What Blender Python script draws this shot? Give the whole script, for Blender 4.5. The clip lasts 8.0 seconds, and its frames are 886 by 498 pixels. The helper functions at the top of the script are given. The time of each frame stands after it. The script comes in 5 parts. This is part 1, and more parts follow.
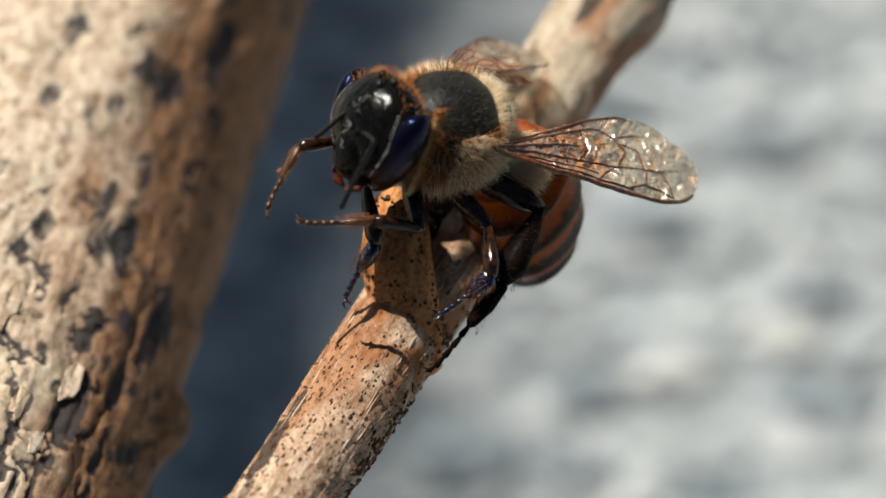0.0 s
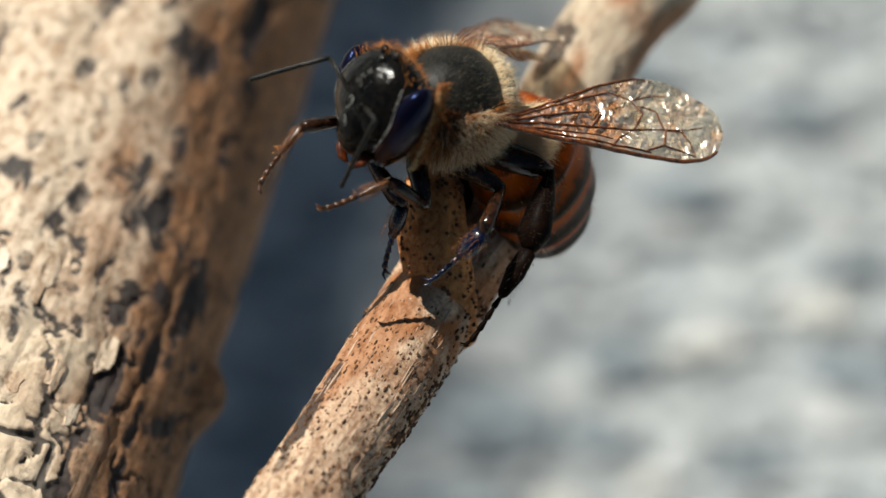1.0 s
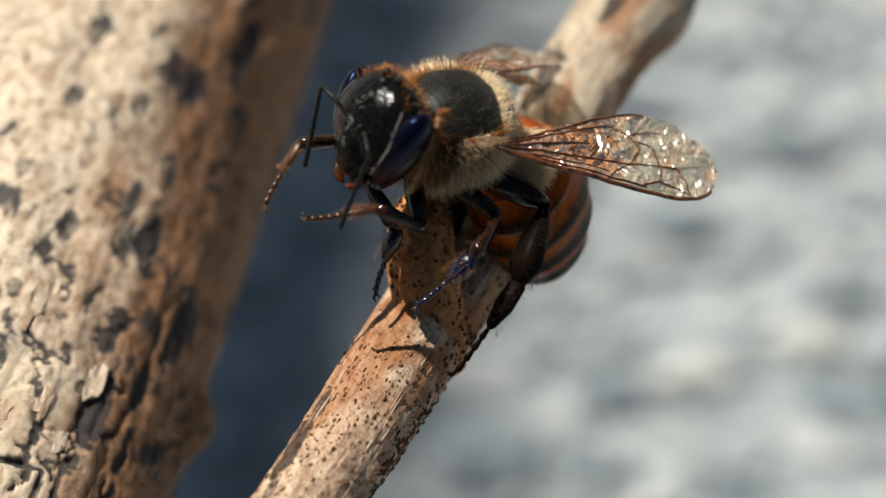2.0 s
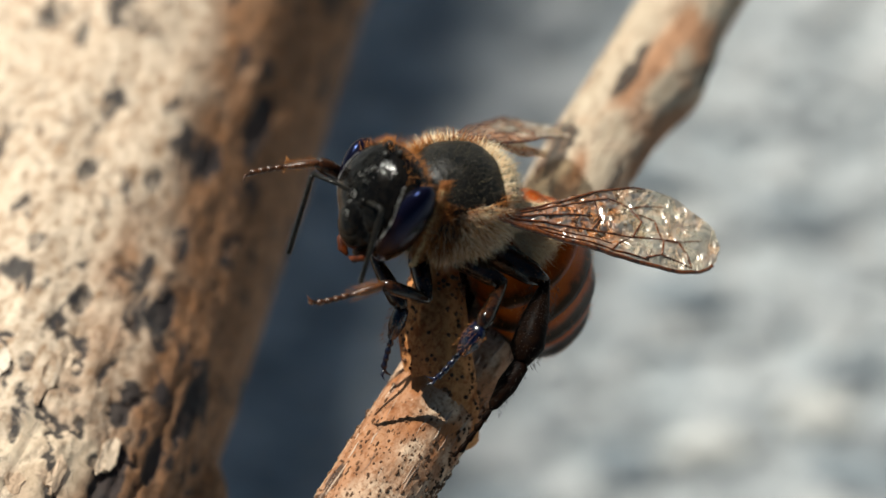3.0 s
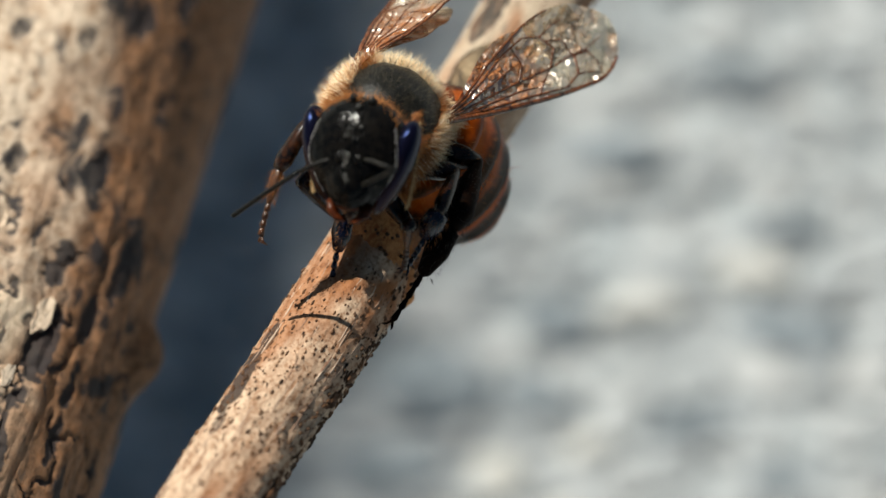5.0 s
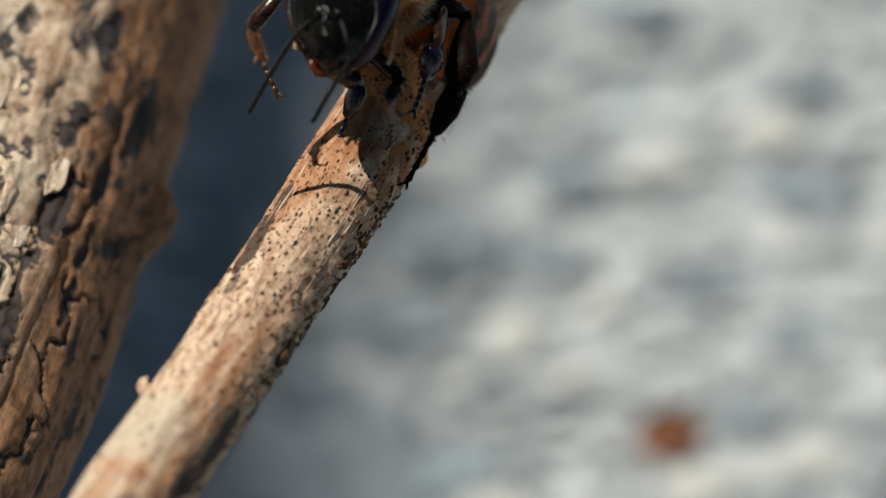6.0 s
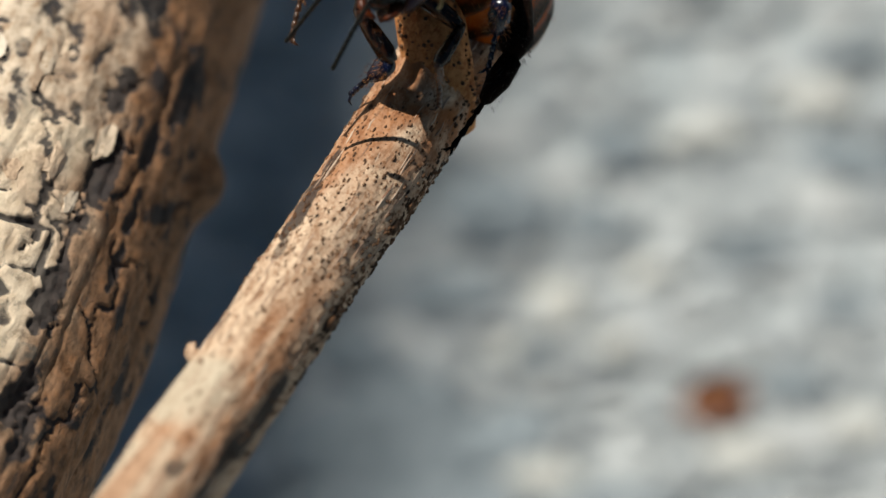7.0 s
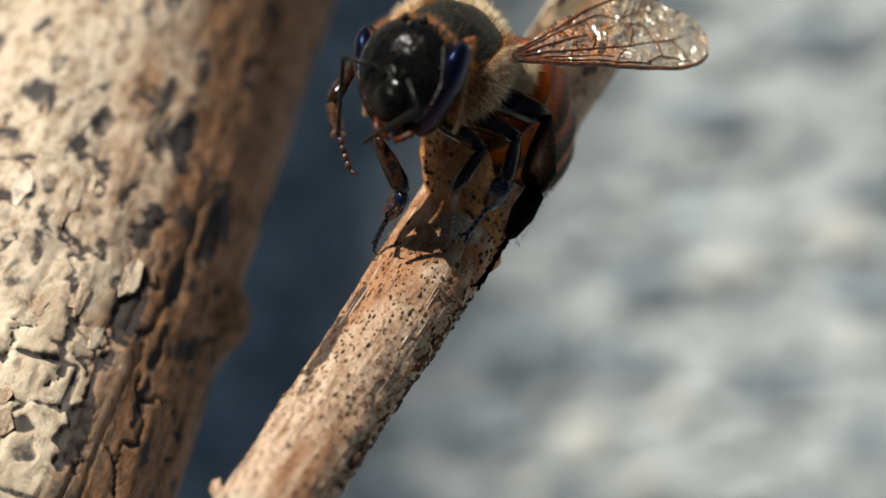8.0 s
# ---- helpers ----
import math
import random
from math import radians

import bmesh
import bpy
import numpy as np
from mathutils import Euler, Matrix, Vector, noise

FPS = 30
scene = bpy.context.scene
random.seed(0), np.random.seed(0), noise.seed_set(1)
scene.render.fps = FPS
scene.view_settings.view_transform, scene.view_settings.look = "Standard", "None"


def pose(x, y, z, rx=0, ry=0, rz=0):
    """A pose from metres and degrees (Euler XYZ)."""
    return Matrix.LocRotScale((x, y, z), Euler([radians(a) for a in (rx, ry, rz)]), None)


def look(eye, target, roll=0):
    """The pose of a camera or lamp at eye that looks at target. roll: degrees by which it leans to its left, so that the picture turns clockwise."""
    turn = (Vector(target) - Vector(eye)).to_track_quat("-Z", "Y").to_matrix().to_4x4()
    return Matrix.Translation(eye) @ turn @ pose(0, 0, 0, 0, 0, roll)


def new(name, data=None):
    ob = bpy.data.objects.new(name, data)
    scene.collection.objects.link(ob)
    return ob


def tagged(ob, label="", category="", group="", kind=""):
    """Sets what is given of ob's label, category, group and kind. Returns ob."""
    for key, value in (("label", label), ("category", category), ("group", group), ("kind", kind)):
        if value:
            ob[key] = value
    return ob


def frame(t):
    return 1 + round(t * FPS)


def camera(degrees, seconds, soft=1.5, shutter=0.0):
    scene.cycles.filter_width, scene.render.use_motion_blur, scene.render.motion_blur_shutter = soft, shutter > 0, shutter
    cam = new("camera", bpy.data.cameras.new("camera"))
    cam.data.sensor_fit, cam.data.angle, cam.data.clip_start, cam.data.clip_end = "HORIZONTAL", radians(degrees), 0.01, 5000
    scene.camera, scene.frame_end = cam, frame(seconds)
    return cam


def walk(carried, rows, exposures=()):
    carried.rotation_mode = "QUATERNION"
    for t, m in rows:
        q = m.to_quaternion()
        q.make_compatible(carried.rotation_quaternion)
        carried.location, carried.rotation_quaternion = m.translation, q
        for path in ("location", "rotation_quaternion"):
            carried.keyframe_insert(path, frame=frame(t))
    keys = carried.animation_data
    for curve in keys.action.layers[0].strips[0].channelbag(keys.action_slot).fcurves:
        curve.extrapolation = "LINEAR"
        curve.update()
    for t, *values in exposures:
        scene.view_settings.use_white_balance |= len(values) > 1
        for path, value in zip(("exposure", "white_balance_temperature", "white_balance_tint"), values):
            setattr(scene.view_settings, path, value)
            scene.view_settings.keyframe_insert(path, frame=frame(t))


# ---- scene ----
# ---- plan ----
# The twigs lie in a plane that slopes away from the eye. A place is given on that plan, in steps of
# 0.019 mm to the right and down as seen from EYE, with the height over the plan in millimetres.
MM = 0.001
STEP = 0.019
REACH = 121.0
DROP = 95.0
PITCH = math.atan(1 / 0.375)
SIN_P, COS_P = math.sin(PITCH), math.cos(PITCH)
LIFT = DROP / math.hypot(1, 0.375)


def tilt(u, v, w):
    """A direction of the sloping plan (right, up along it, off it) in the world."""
    return Vector((u, v * SIN_P - w * COS_P, v * COS_P + w * SIN_P))


def lean(u, v, w):
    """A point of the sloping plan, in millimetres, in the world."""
    return (tilt(u, v, w) + Vector((0, 0, LIFT))) * MM


def flat(x, y, w=0.0):
    near = 1 - w / REACH
    return Vector(((x - 784) * STEP * near, (441 - y) * STEP * near, w))


def spot(x, y, w=0.0):
    return lean(*flat(x, y, w))


def ground_spot(x, y):
    w = -DROP
    for i in range(12):
        w = -DROP - 0.375 * flat(x, y, w).y
    return spot(x, y, w)


EYE = lean(0, 0, REACH)
BASE = Matrix((tilt(1, 0, 0), tilt(0, 1, 0), tilt(0, 0, 1))).transposed().to_4x4()


def aim(dx, dy):
    """The camera at EYE, turned so that the plan shifts by dx, dy steps."""
    yaw = math.atan(dx * STEP / REACH)
    nod = math.atan(dy * STEP / REACH)
    return Matrix.Translation(EYE) @ BASE @ Matrix.Rotation(yaw, 4, "Y") @ Matrix.Rotation(nod, 4, "X")


# ---- camera ----
cam = camera(2 * math.degrees(math.atan(784 * STEP / REACH)), 8.0)
cam.data.dof.use_dof = True
cam.data.dof.focus_distance = (REACH - 0.6) * MM
cam.data.dof.aperture_fstop = 39.0
SHIFTS = [(0, -62, 48), (0.2, -73, 26.5), (0.3, -77.5, 24), (0.5, -56.5, 15.5), (0.7, -21, 13), (0.8, -11, 4), (1, 0, 0), (1.2, -15, 10.5), (2.3, -19.5, 81), (2.5, -11, 114.5), (2.7, -2, 145), (3, 3, 179), (3.2, 3, 182),
          (3.3, -17.5, 178), (3.5, -31, 166), (3.7, -35, 150), (3.8, -37, 138), (4, -44, 106.5), (4.2, -53, 81), (5.3, -129, -157), (5.5, -134, -217), (5.7, -113, -256), (5.8, -102, -276), (6, -87, -316.5), (6.2, -78, -363),
          (6.3, -79, -388), (6.5, -66.5, -399), (6.7, -34, -396), (6.8, -28, -388.5), (7, -2.5, -377), (7.2, 11, -310), (7.3, 3, -263), (7.5, 9, -224), (7.7, 17, -166), (7.8, 21, -157), (8, 42.5, -135.5)]
walk(cam, [(t, aim(dx, dy)) for t, dx, dy in SHIFTS], exposures=[(0, 0.51), (1.2, 0.50), (2.5, 0.48), (4.2, 0.48), (5.3, 0.45), (6.3, 0.30), (7.2, 0.32), (8, 0.33)])

# ---- light ----
SUN = tilt(-0.40, 0.77, 0.49).normalized()
world = bpy.data.worlds.new("sky")
scene.world = world
world.use_nodes = True
sky = world.node_tree.nodes.new("ShaderNodeTexSky")
sky.sky_type, sky.sun_disc = "NISHITA", False
sky.ozone_density, sky.dust_density, sky.air_density = 2.0, 0.4, 1.0
sky.sun_elevation = math.asin(SUN.z)
sky.sun_rotation = math.atan2(SUN.x, SUN.y)
background = world.node_tree.nodes["Background"]
background.inputs["Strength"].default_value = 0.031
air = world.node_tree.nodes.new("ShaderNodeMix")
air.data_type, air.blend_type = "RGBA", "MULTIPLY"
air.inputs[0].default_value = 1.0
air.inputs[7].default_value = (0.86, 1.0, 0.93, 1)
world.node_tree.links.new(sky.outputs[0], air.inputs[6])
world.node_tree.links.new(air.outputs[2], background.inputs["Color"])
sun = new("sun", bpy.data.lights.new("sun", "SUN"))
sun.data.energy, sun.data.angle, sun.data.color = 5.0, radians(0.5), (0.985, 0.965, 0.868)
sun.matrix_world = look(SUN * 2, (0, 0, 0))


# ---- materials ----
def nodes_of(name):
    m = bpy.data.materials.new(name)
    m.use_nodes = True
    tree = m.node_tree
    return m, tree, tree.nodes["Principled BSDF"]


def link(tree, a, b):
    tree.links.new(a, b)


def noise_node(tree, scale, detail=6.0, rough=0.55, stretch=None, coords="Object", distort=0.0):
    """Noise in millimetres of the thing's own space."""
    tc = tree.nodes.new("ShaderNodeTexCoord")
    mp = tree.nodes.new("ShaderNodeMapping")
    mp.inputs["Scale"].default_value = [1000.0 * s for s in (stretch or (1, 1, 1))]
    link(tree, tc.outputs[coords], mp.inputs["Vector"])
    n = tree.nodes.new("ShaderNodeTexNoise")
    n.inputs["Scale"].default_value = scale
    n.inputs["Detail"].default_value = detail
    n.inputs["Roughness"].default_value = rough
    n.inputs["Distortion"].default_value = distort
    link(tree, mp.outputs[0], n.inputs["Vector"])
    return n.outputs["Fac"]


def ramp(tree, value, stops):
    r = tree.nodes.new("ShaderNodeValToRGB")
    e = r.color_ramp.elements
    while len(e) < len(stops):
        e.new(0.5)
    for k, (p, c) in zip(e, stops):
        k.position = p
        k.color = (*c, 1) if len(c) == 3 else c
    link(tree, value, r.inputs["Fac"])
    return r.outputs["Color"]


def blend(tree, fac, a, b, mode="MIX"):
    m = tree.nodes.new("ShaderNodeMix")
    m.data_type, m.blend_type = "RGBA", mode
    for sock, v in ((m.inputs[0], fac), (m.inputs[6], a), (m.inputs[7], b)):
        if hasattr(v, "is_linked"):
            link(tree, v, sock)
        elif isinstance(v, tuple):
            sock.default_value = (*v, 1)
        else:
            sock.default_value = v
    return m.outputs[2]


def bump(tree, bsdf, height, strength, mm):
    b = tree.nodes.new("ShaderNodeBump")
    b.inputs["Strength"].default_value = strength
    b.inputs["Distance"].default_value = mm * MM
    link(tree, height, b.inputs["Height"])
    link(tree, b.outputs[0], bsdf.inputs["Normal"])


def value_of(tree, name):
    a = tree.nodes.new("ShaderNodeAttribute")
    a.attribute_name = name
    return a.outputs["Fac"]


GREY = lambda a: (a, a, a)


def chitin(name, a, b, rough=0.3, scale=4.0, pale=None, grain=0.35, gloss=0.5):
    """Polished insect shell that mottles between two colours."""
    m, tree, bsdf = nodes_of(name)
    n = noise_node(tree, scale)
    col = ramp(tree, n, [(0.35, a), (0.65, b)])
    if pale:
        fine = noise_node(tree, 9.0, 3)
        col = blend(tree, ramp(tree, fine, [(0.56, GREY(0)), (0.68, GREY(1))]), col, pale)
    link(tree, col, bsdf.inputs["Base Color"])
    bsdf.inputs["Specular IOR Level"].default_value = gloss
    rn = noise_node(tree, 14.0, 3)
    link(tree, ramp(tree, rn, [(0.3, GREY(rough * 0.7)), (0.7, GREY(min(1, rough * 1.5)))]), bsdf.inputs["Roughness"])
    bump(tree, bsdf, noise_node(tree, 9.0 if grain > 0.5 else 22.0, 5), grain, 0.05 if grain > 0.5 else 0.03)
    return m


def fur(name, a, b, rough=0.6):
    """Hairs that vary one by one."""
    m, tree, bsdf = nodes_of(name)
    g = tree.nodes.new("ShaderNodeNewGeometry")
    link(tree, ramp(tree, g.outputs["Random Per Island"], [(0.0, a), (1.0, b)]), bsdf.inputs["Base Color"])
    bsdf.inputs["Roughness"].default_value = rough
    return m


def bark(name, pale, mid, dark, blotch, along, streak=0.6, cover=0.55, relief=0.25, mottle=6.5, worn=1.0, speck=0.0, bare_shade=((0.16, 0.045, 0.010), (0.34, 0.118, 0.030))):
    """Weathered bark, stretched along the limb: pale skin, brown grain, black blotches and fine cracks."""
    m, tree, bsdf = nodes_of(name)
    big = noise_node(tree, blotch, 7, 0.6, along, distort=0.6)
    grain = noise_node(tree, 2.6, 8, 0.65, along)
    fine = noise_node(tree, mottle, 7, 0.68)
    col = ramp(tree, grain, [(0.30, mid), (0.50, pale), (0.72, tuple(min(1, c * 1.25) for c in pale))])
    col = blend(tree, ramp(tree, fine, [(0.47, GREY(0)), (0.64, GREY(streak))]), col, mid)
    spots = ramp(tree, big, [(cover, GREY(0)), (cover + 0.07, GREY(0.93))])
    # tan of stripped wood; also carries shade painted on the limbs' dark flanks
    under = value_of(tree, "shed_shade")
    tan = ramp(tree, grain, [(0.3, bare_shade[0]), (0.7, bare_shade[1])])
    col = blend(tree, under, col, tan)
    col = blend(tree, spots, col, dark)
    col = blend(tree, value_of(tree, "bleach"), col, ramp(tree, grain, [(0.3, (0.52 * worn, 0.40 * worn, 0.28 * worn)), (0.7, (0.74 * worn, 0.61 * worn, 0.46 * worn))]))
    if speck:
        dots = noise_node(tree, 1.7, 5, 0.6, (1, 1, 0.7), distort=0.3)
        col = blend(tree, ramp(tree, dots, [(0.55, GREY(0)), (0.66, GREY(speck))]), col, (0.085, 0.052, 0.034))
    scar = tree.nodes.new("ShaderNodeMath")
    scar.operation = "MULTIPLY_ADD"
    link(tree, fine, scar.inputs[0])
    scar.inputs[1].default_value = 0.9
    link(tree, value_of(tree, "scar"), scar.inputs[2])
    col = blend(tree, ramp(tree, scar.outputs[0], [(0.72, GREY(0)), (1.0, GREY(0.9))]), col, dark)
    link(tree, col, bsdf.inputs["Base Color"])
    bsdf.inputs["Roughness"].default_value = 0.82
    bsdf.inputs["Specular IOR Level"].default_value = 0.25
    bump(tree, bsdf, blend(tree, 0.5, grain, noise_node(tree, 7.0, 6, 0.7, along)), 0.8, relief)
    return m


# ---- mesh tools ----
class Shell:
    """Vertices and faces in millimetres, joined from simple swept pieces."""

    def __init__(self):
        self.v, self.f, self.tag = [], [], []
        self.more = {}
        self.split = None  # faces from here on take the second material

    def add(self, verts, faces, tag=0.0):
        k = len(self.v)
        self.v += [tuple(p) for p in verts]
        self.f += [tuple(i + k for i in q) for q in faces]
        self.tag += list(tag) if isinstance(tag, (list, tuple)) else [tag] * len(verts)
        return self

    def tube(self, pts, radii, sides=10, flat_=1.0, tag=0.0, wobble=0.0, side=None):
        """A rounded rod along points; flat_ narrows it across the side axis."""
        pts = [Vector(p) for p in pts]
        verts, faces = [], []
        ref = Vector(side) if side else Vector((0.13, 0.31, 0.94))
        n = len(pts)
        for i, p in enumerate(pts):
            d = (pts[min(i + 1, n - 1)] - pts[max(i - 1, 0)]).normalized()
            a = ref - d * ref.dot(d)
            a.normalize()
            b = d.cross(a)
            for j in range(sides):
                t = 2 * math.pi * j / sides
                r = radii[i] * (1 + wobble * noise.noise(p * 1.7 + Vector((j * 0.7, 0, 0))))
                verts.append(p + a * (math.cos(t) * r * flat_) + b * (math.sin(t) * r))
        for i in range(n - 1):
            for j in range(sides):
                k = (j + 1) % sides
                faces.append((i * sides + j, i * sides + k, (i + 1) * sides + k, (i + 1) * sides + j))
        faces.append(tuple(range(sides - 1, -1, -1)))
        faces.append(tuple((n - 1) * sides + j for j in range(sides)))
        return self.add(verts, faces, tag)

    def ball(self, c, r, rows=14, cols=20, shape=None, tag=0.0, turn=None):
        """An ellipsoid that shape(unit) may swell; turn rotates it."""
        verts, faces = [], []
        c = Vector(c)
        for i in range(rows + 1):
            a = math.pi * i / rows
            for j in range(cols):
                b = 2 * math.pi * j / cols
                n = Vector((math.sin(a) * math.cos(b), math.sin(a) * math.sin(b), math.cos(a)))
                k = shape(n) if shape else 1.0
                p = Vector((n.x * r[0], n.y * r[1], n.z * r[2]))
                p = Vector((p.x * k[0], p.y * k[1], p.z * k[2])) if isinstance(k, tuple) else p * k
                if turn:
                    p = turn @ p
                verts.append(c + p)
        for i in range(rows):
            for j in range(cols):
                k = (j + 1) % cols
                faces.append((i * cols + j, (i + 1) * cols + j, (i + 1) * cols + k, i * cols + k))
        return self.add(verts, faces, tag)

    def hair(self, root, way, length, width, rnd, bend=0.25):
        """A bent hair: a thin three-sided spike."""
        way = Vector(way).normalized()
        a = way.orthogonal().normalized()
        b = way.cross(a)
        k = Vector((rnd.uniform(-1, 1), rnd.uniform(-1, 1), rnd.uniform(-1, 1))) * bend * length
        root = Vector(root)
        mid, tip = root + way * length * 0.55 + k * 0.35, root + way * length + k
        ring = [(a * math.cos(t) + b * math.sin(t)) * width for t in (0.0, 2.1, 4.2)]
        verts = [root + r for r in ring] + [mid + r * 0.7 for r in ring] + [tip]
        faces = [(0, 1, 4, 3), (1, 2, 5, 4), (2, 0, 3, 5), (3, 4, 6), (4, 5, 6), (5, 3, 6)]
        return self.add(verts, faces)


def mesh_of(name, shell, materials, smooth=True, attr="", tidy=True):
    me = bpy.data.meshes.new(name)
    me.from_pydata([Vector(p) * MM for p in shell.v], [], shell.f)
    if attr:
        layer = me.attributes.new(attr, "FLOAT", "POINT")
        layer.data.foreach_set("value", [float(x) for x in shell.tag])
    for key, values in shell.more.items():
        layer = me.attributes.new(key, "FLOAT", "POINT")
        layer.data.foreach_set("value", [float(x) for x in values])
    for m in materials if isinstance(materials, (list, tuple)) else [materials]:
        me.materials.append(m)
    if shell.split is not None:
        me.polygons.foreach_set("material_index", [int(i >= shell.split) for i in range(len(shell.f))])
    if smooth:
        me.shade_smooth()
    me.update()
    return me


def part(name, shell, material, parent, label="", attr="", smooth=True):
    ob = new(name, mesh_of(name, shell, material, smooth, attr))
    ob.parent = parent
    if label:
        tagged(ob, label)
    return ob


def thing(name, shell, material, label, category, group="", kind="", attr="", smooth=True):
    ob = new(name, mesh_of(name, shell, material, smooth, attr))
    return tagged(ob, label, category, group, kind)


def smooth_step(a, b, x):
    t = max(0.0, min(1.0, (x - a) / (b - a)))
    return t * t * (3 - 2 * t)


# ---- ground ----
def ground_material():
    m, tree, bsdf = nodes_of("ground_stone")
    a = noise_node(tree, 0.17, 3, 0.55, (0.55, 1.35, 1), distort=0.4)
    b = noise_node(tree, 0.5, 7, 0.62, (0.6, 1.3, 1))
    col = ramp(tree, b, [(0.32, (0.17, 0.19, 0.205)), (0.5, (0.36, 0.385, 0.395)), (0.68, (0.55, 0.555, 0.545))])
    col = blend(tree, 0.6, col, ramp(tree, a, [(0.33, (0.17, 0.195, 0.215)), (0.47, (0.34, 0.38, 0.405)), (0.64, (0.52, 0.54, 0.55))]))
    link(tree, col, bsdf.inputs["Base Color"])
    bsdf.inputs["Roughness"].default_value = 0.9
    bump(tree, bsdf, b, 0.7, 0.8)
    return m


def grit_material():
    m, tree, bsdf = nodes_of("grit_stone")
    g = tree.nodes.new("ShaderNodeNewGeometry")
    col = ramp(tree, g.outputs["Random Per Island"], [(0.0, (0.13, 0.15, 0.165)), (0.3, (0.30, 0.33, 0.35)), (0.7, (0.46, 0.48, 0.49)), (1.0, (0.56, 0.56, 0.55))])
    col = blend(tree, 0.35, col, ramp(tree, noise_node(tree, 1.5), [(0.3, GREY(0.1)), (0.7, GREY(0.6))]))
    link(tree, col, bsdf.inputs["Base Color"])
    bsdf.inputs["Roughness"].default_value = 0.88
    return m


def build_ground():
    """One rough sheet to the horizon, finely uneven under the twigs."""
    rings = [0.0]
    r = 1.2
    while r < 130:
        rings.append(r)
        r += 1.2 + r * 0.012
    while r < 900000:
        rings.append(r)
        r *= 1.5
    sides = 220
    s = Shell()
    verts, faces = [], []
    for r in rings[1:]:
        for j in range(sides):
            a = 2 * math.pi * j / sides
            x, y = r * math.cos(a), r * math.sin(a)
            fade = 1 - smooth_step(80, 160, r)
            z = fade * (0.30 * noise.noise(Vector((x * 0.35, y * 0.35, 0))) + 0.18 * noise.noise(Vector((x * 0.9, y * 0.9, 4.0))) - 0.3)
            verts.append((x, y, z))
    for i in range(len(rings) - 2):
        for j in range(sides):
            k = (j + 1) % sides
            faces.append((i * sides + j, (i + 1) * sides + j, (i + 1) * sides + k, i * sides + k))
    faces.append(tuple(range(sides)))
    s.add(verts, faces)
    thing("ground", s, ground_material(), "rough grey stone ground strewn with grit", "ground", kind="structure")


def build_grit():
    rnd = random.Random(5)
    s = Shell()
    for i in range(6500):
        x, y = rnd.uniform(-52, 52), rnd.uniform(-12, 86)
        size = rnd.choice((0.3, 0.4, 0.5, 0.65, 0.8, 1.0, 1.3))
        seed = Vector((rnd.uniform(0, 99), rnd.uniform(0, 99), 0))
        turn = Euler((0, 0, rnd.gauss(0, 0.35))).to_matrix()
        s.ball((x, y, size * 0.15), (size * rnd.uniform(1.0, 2.2), size * rnd.uniform(0.6, 0.95), size * rnd.uniform(0.22, 0.42)), 5, 7,
               lambda n: 1 + 0.45 * noise.noise(n * 1.3 + seed), turn=turn)
    thing("gravel", s, grit_material(), "pale and dark grey grit lying on stone", "gravel", kind="stuff", smooth=False)


build_ground()
build_grit()


# ---- branches ----
SLIM = 0.45  # how much a limb thins with height over the plan


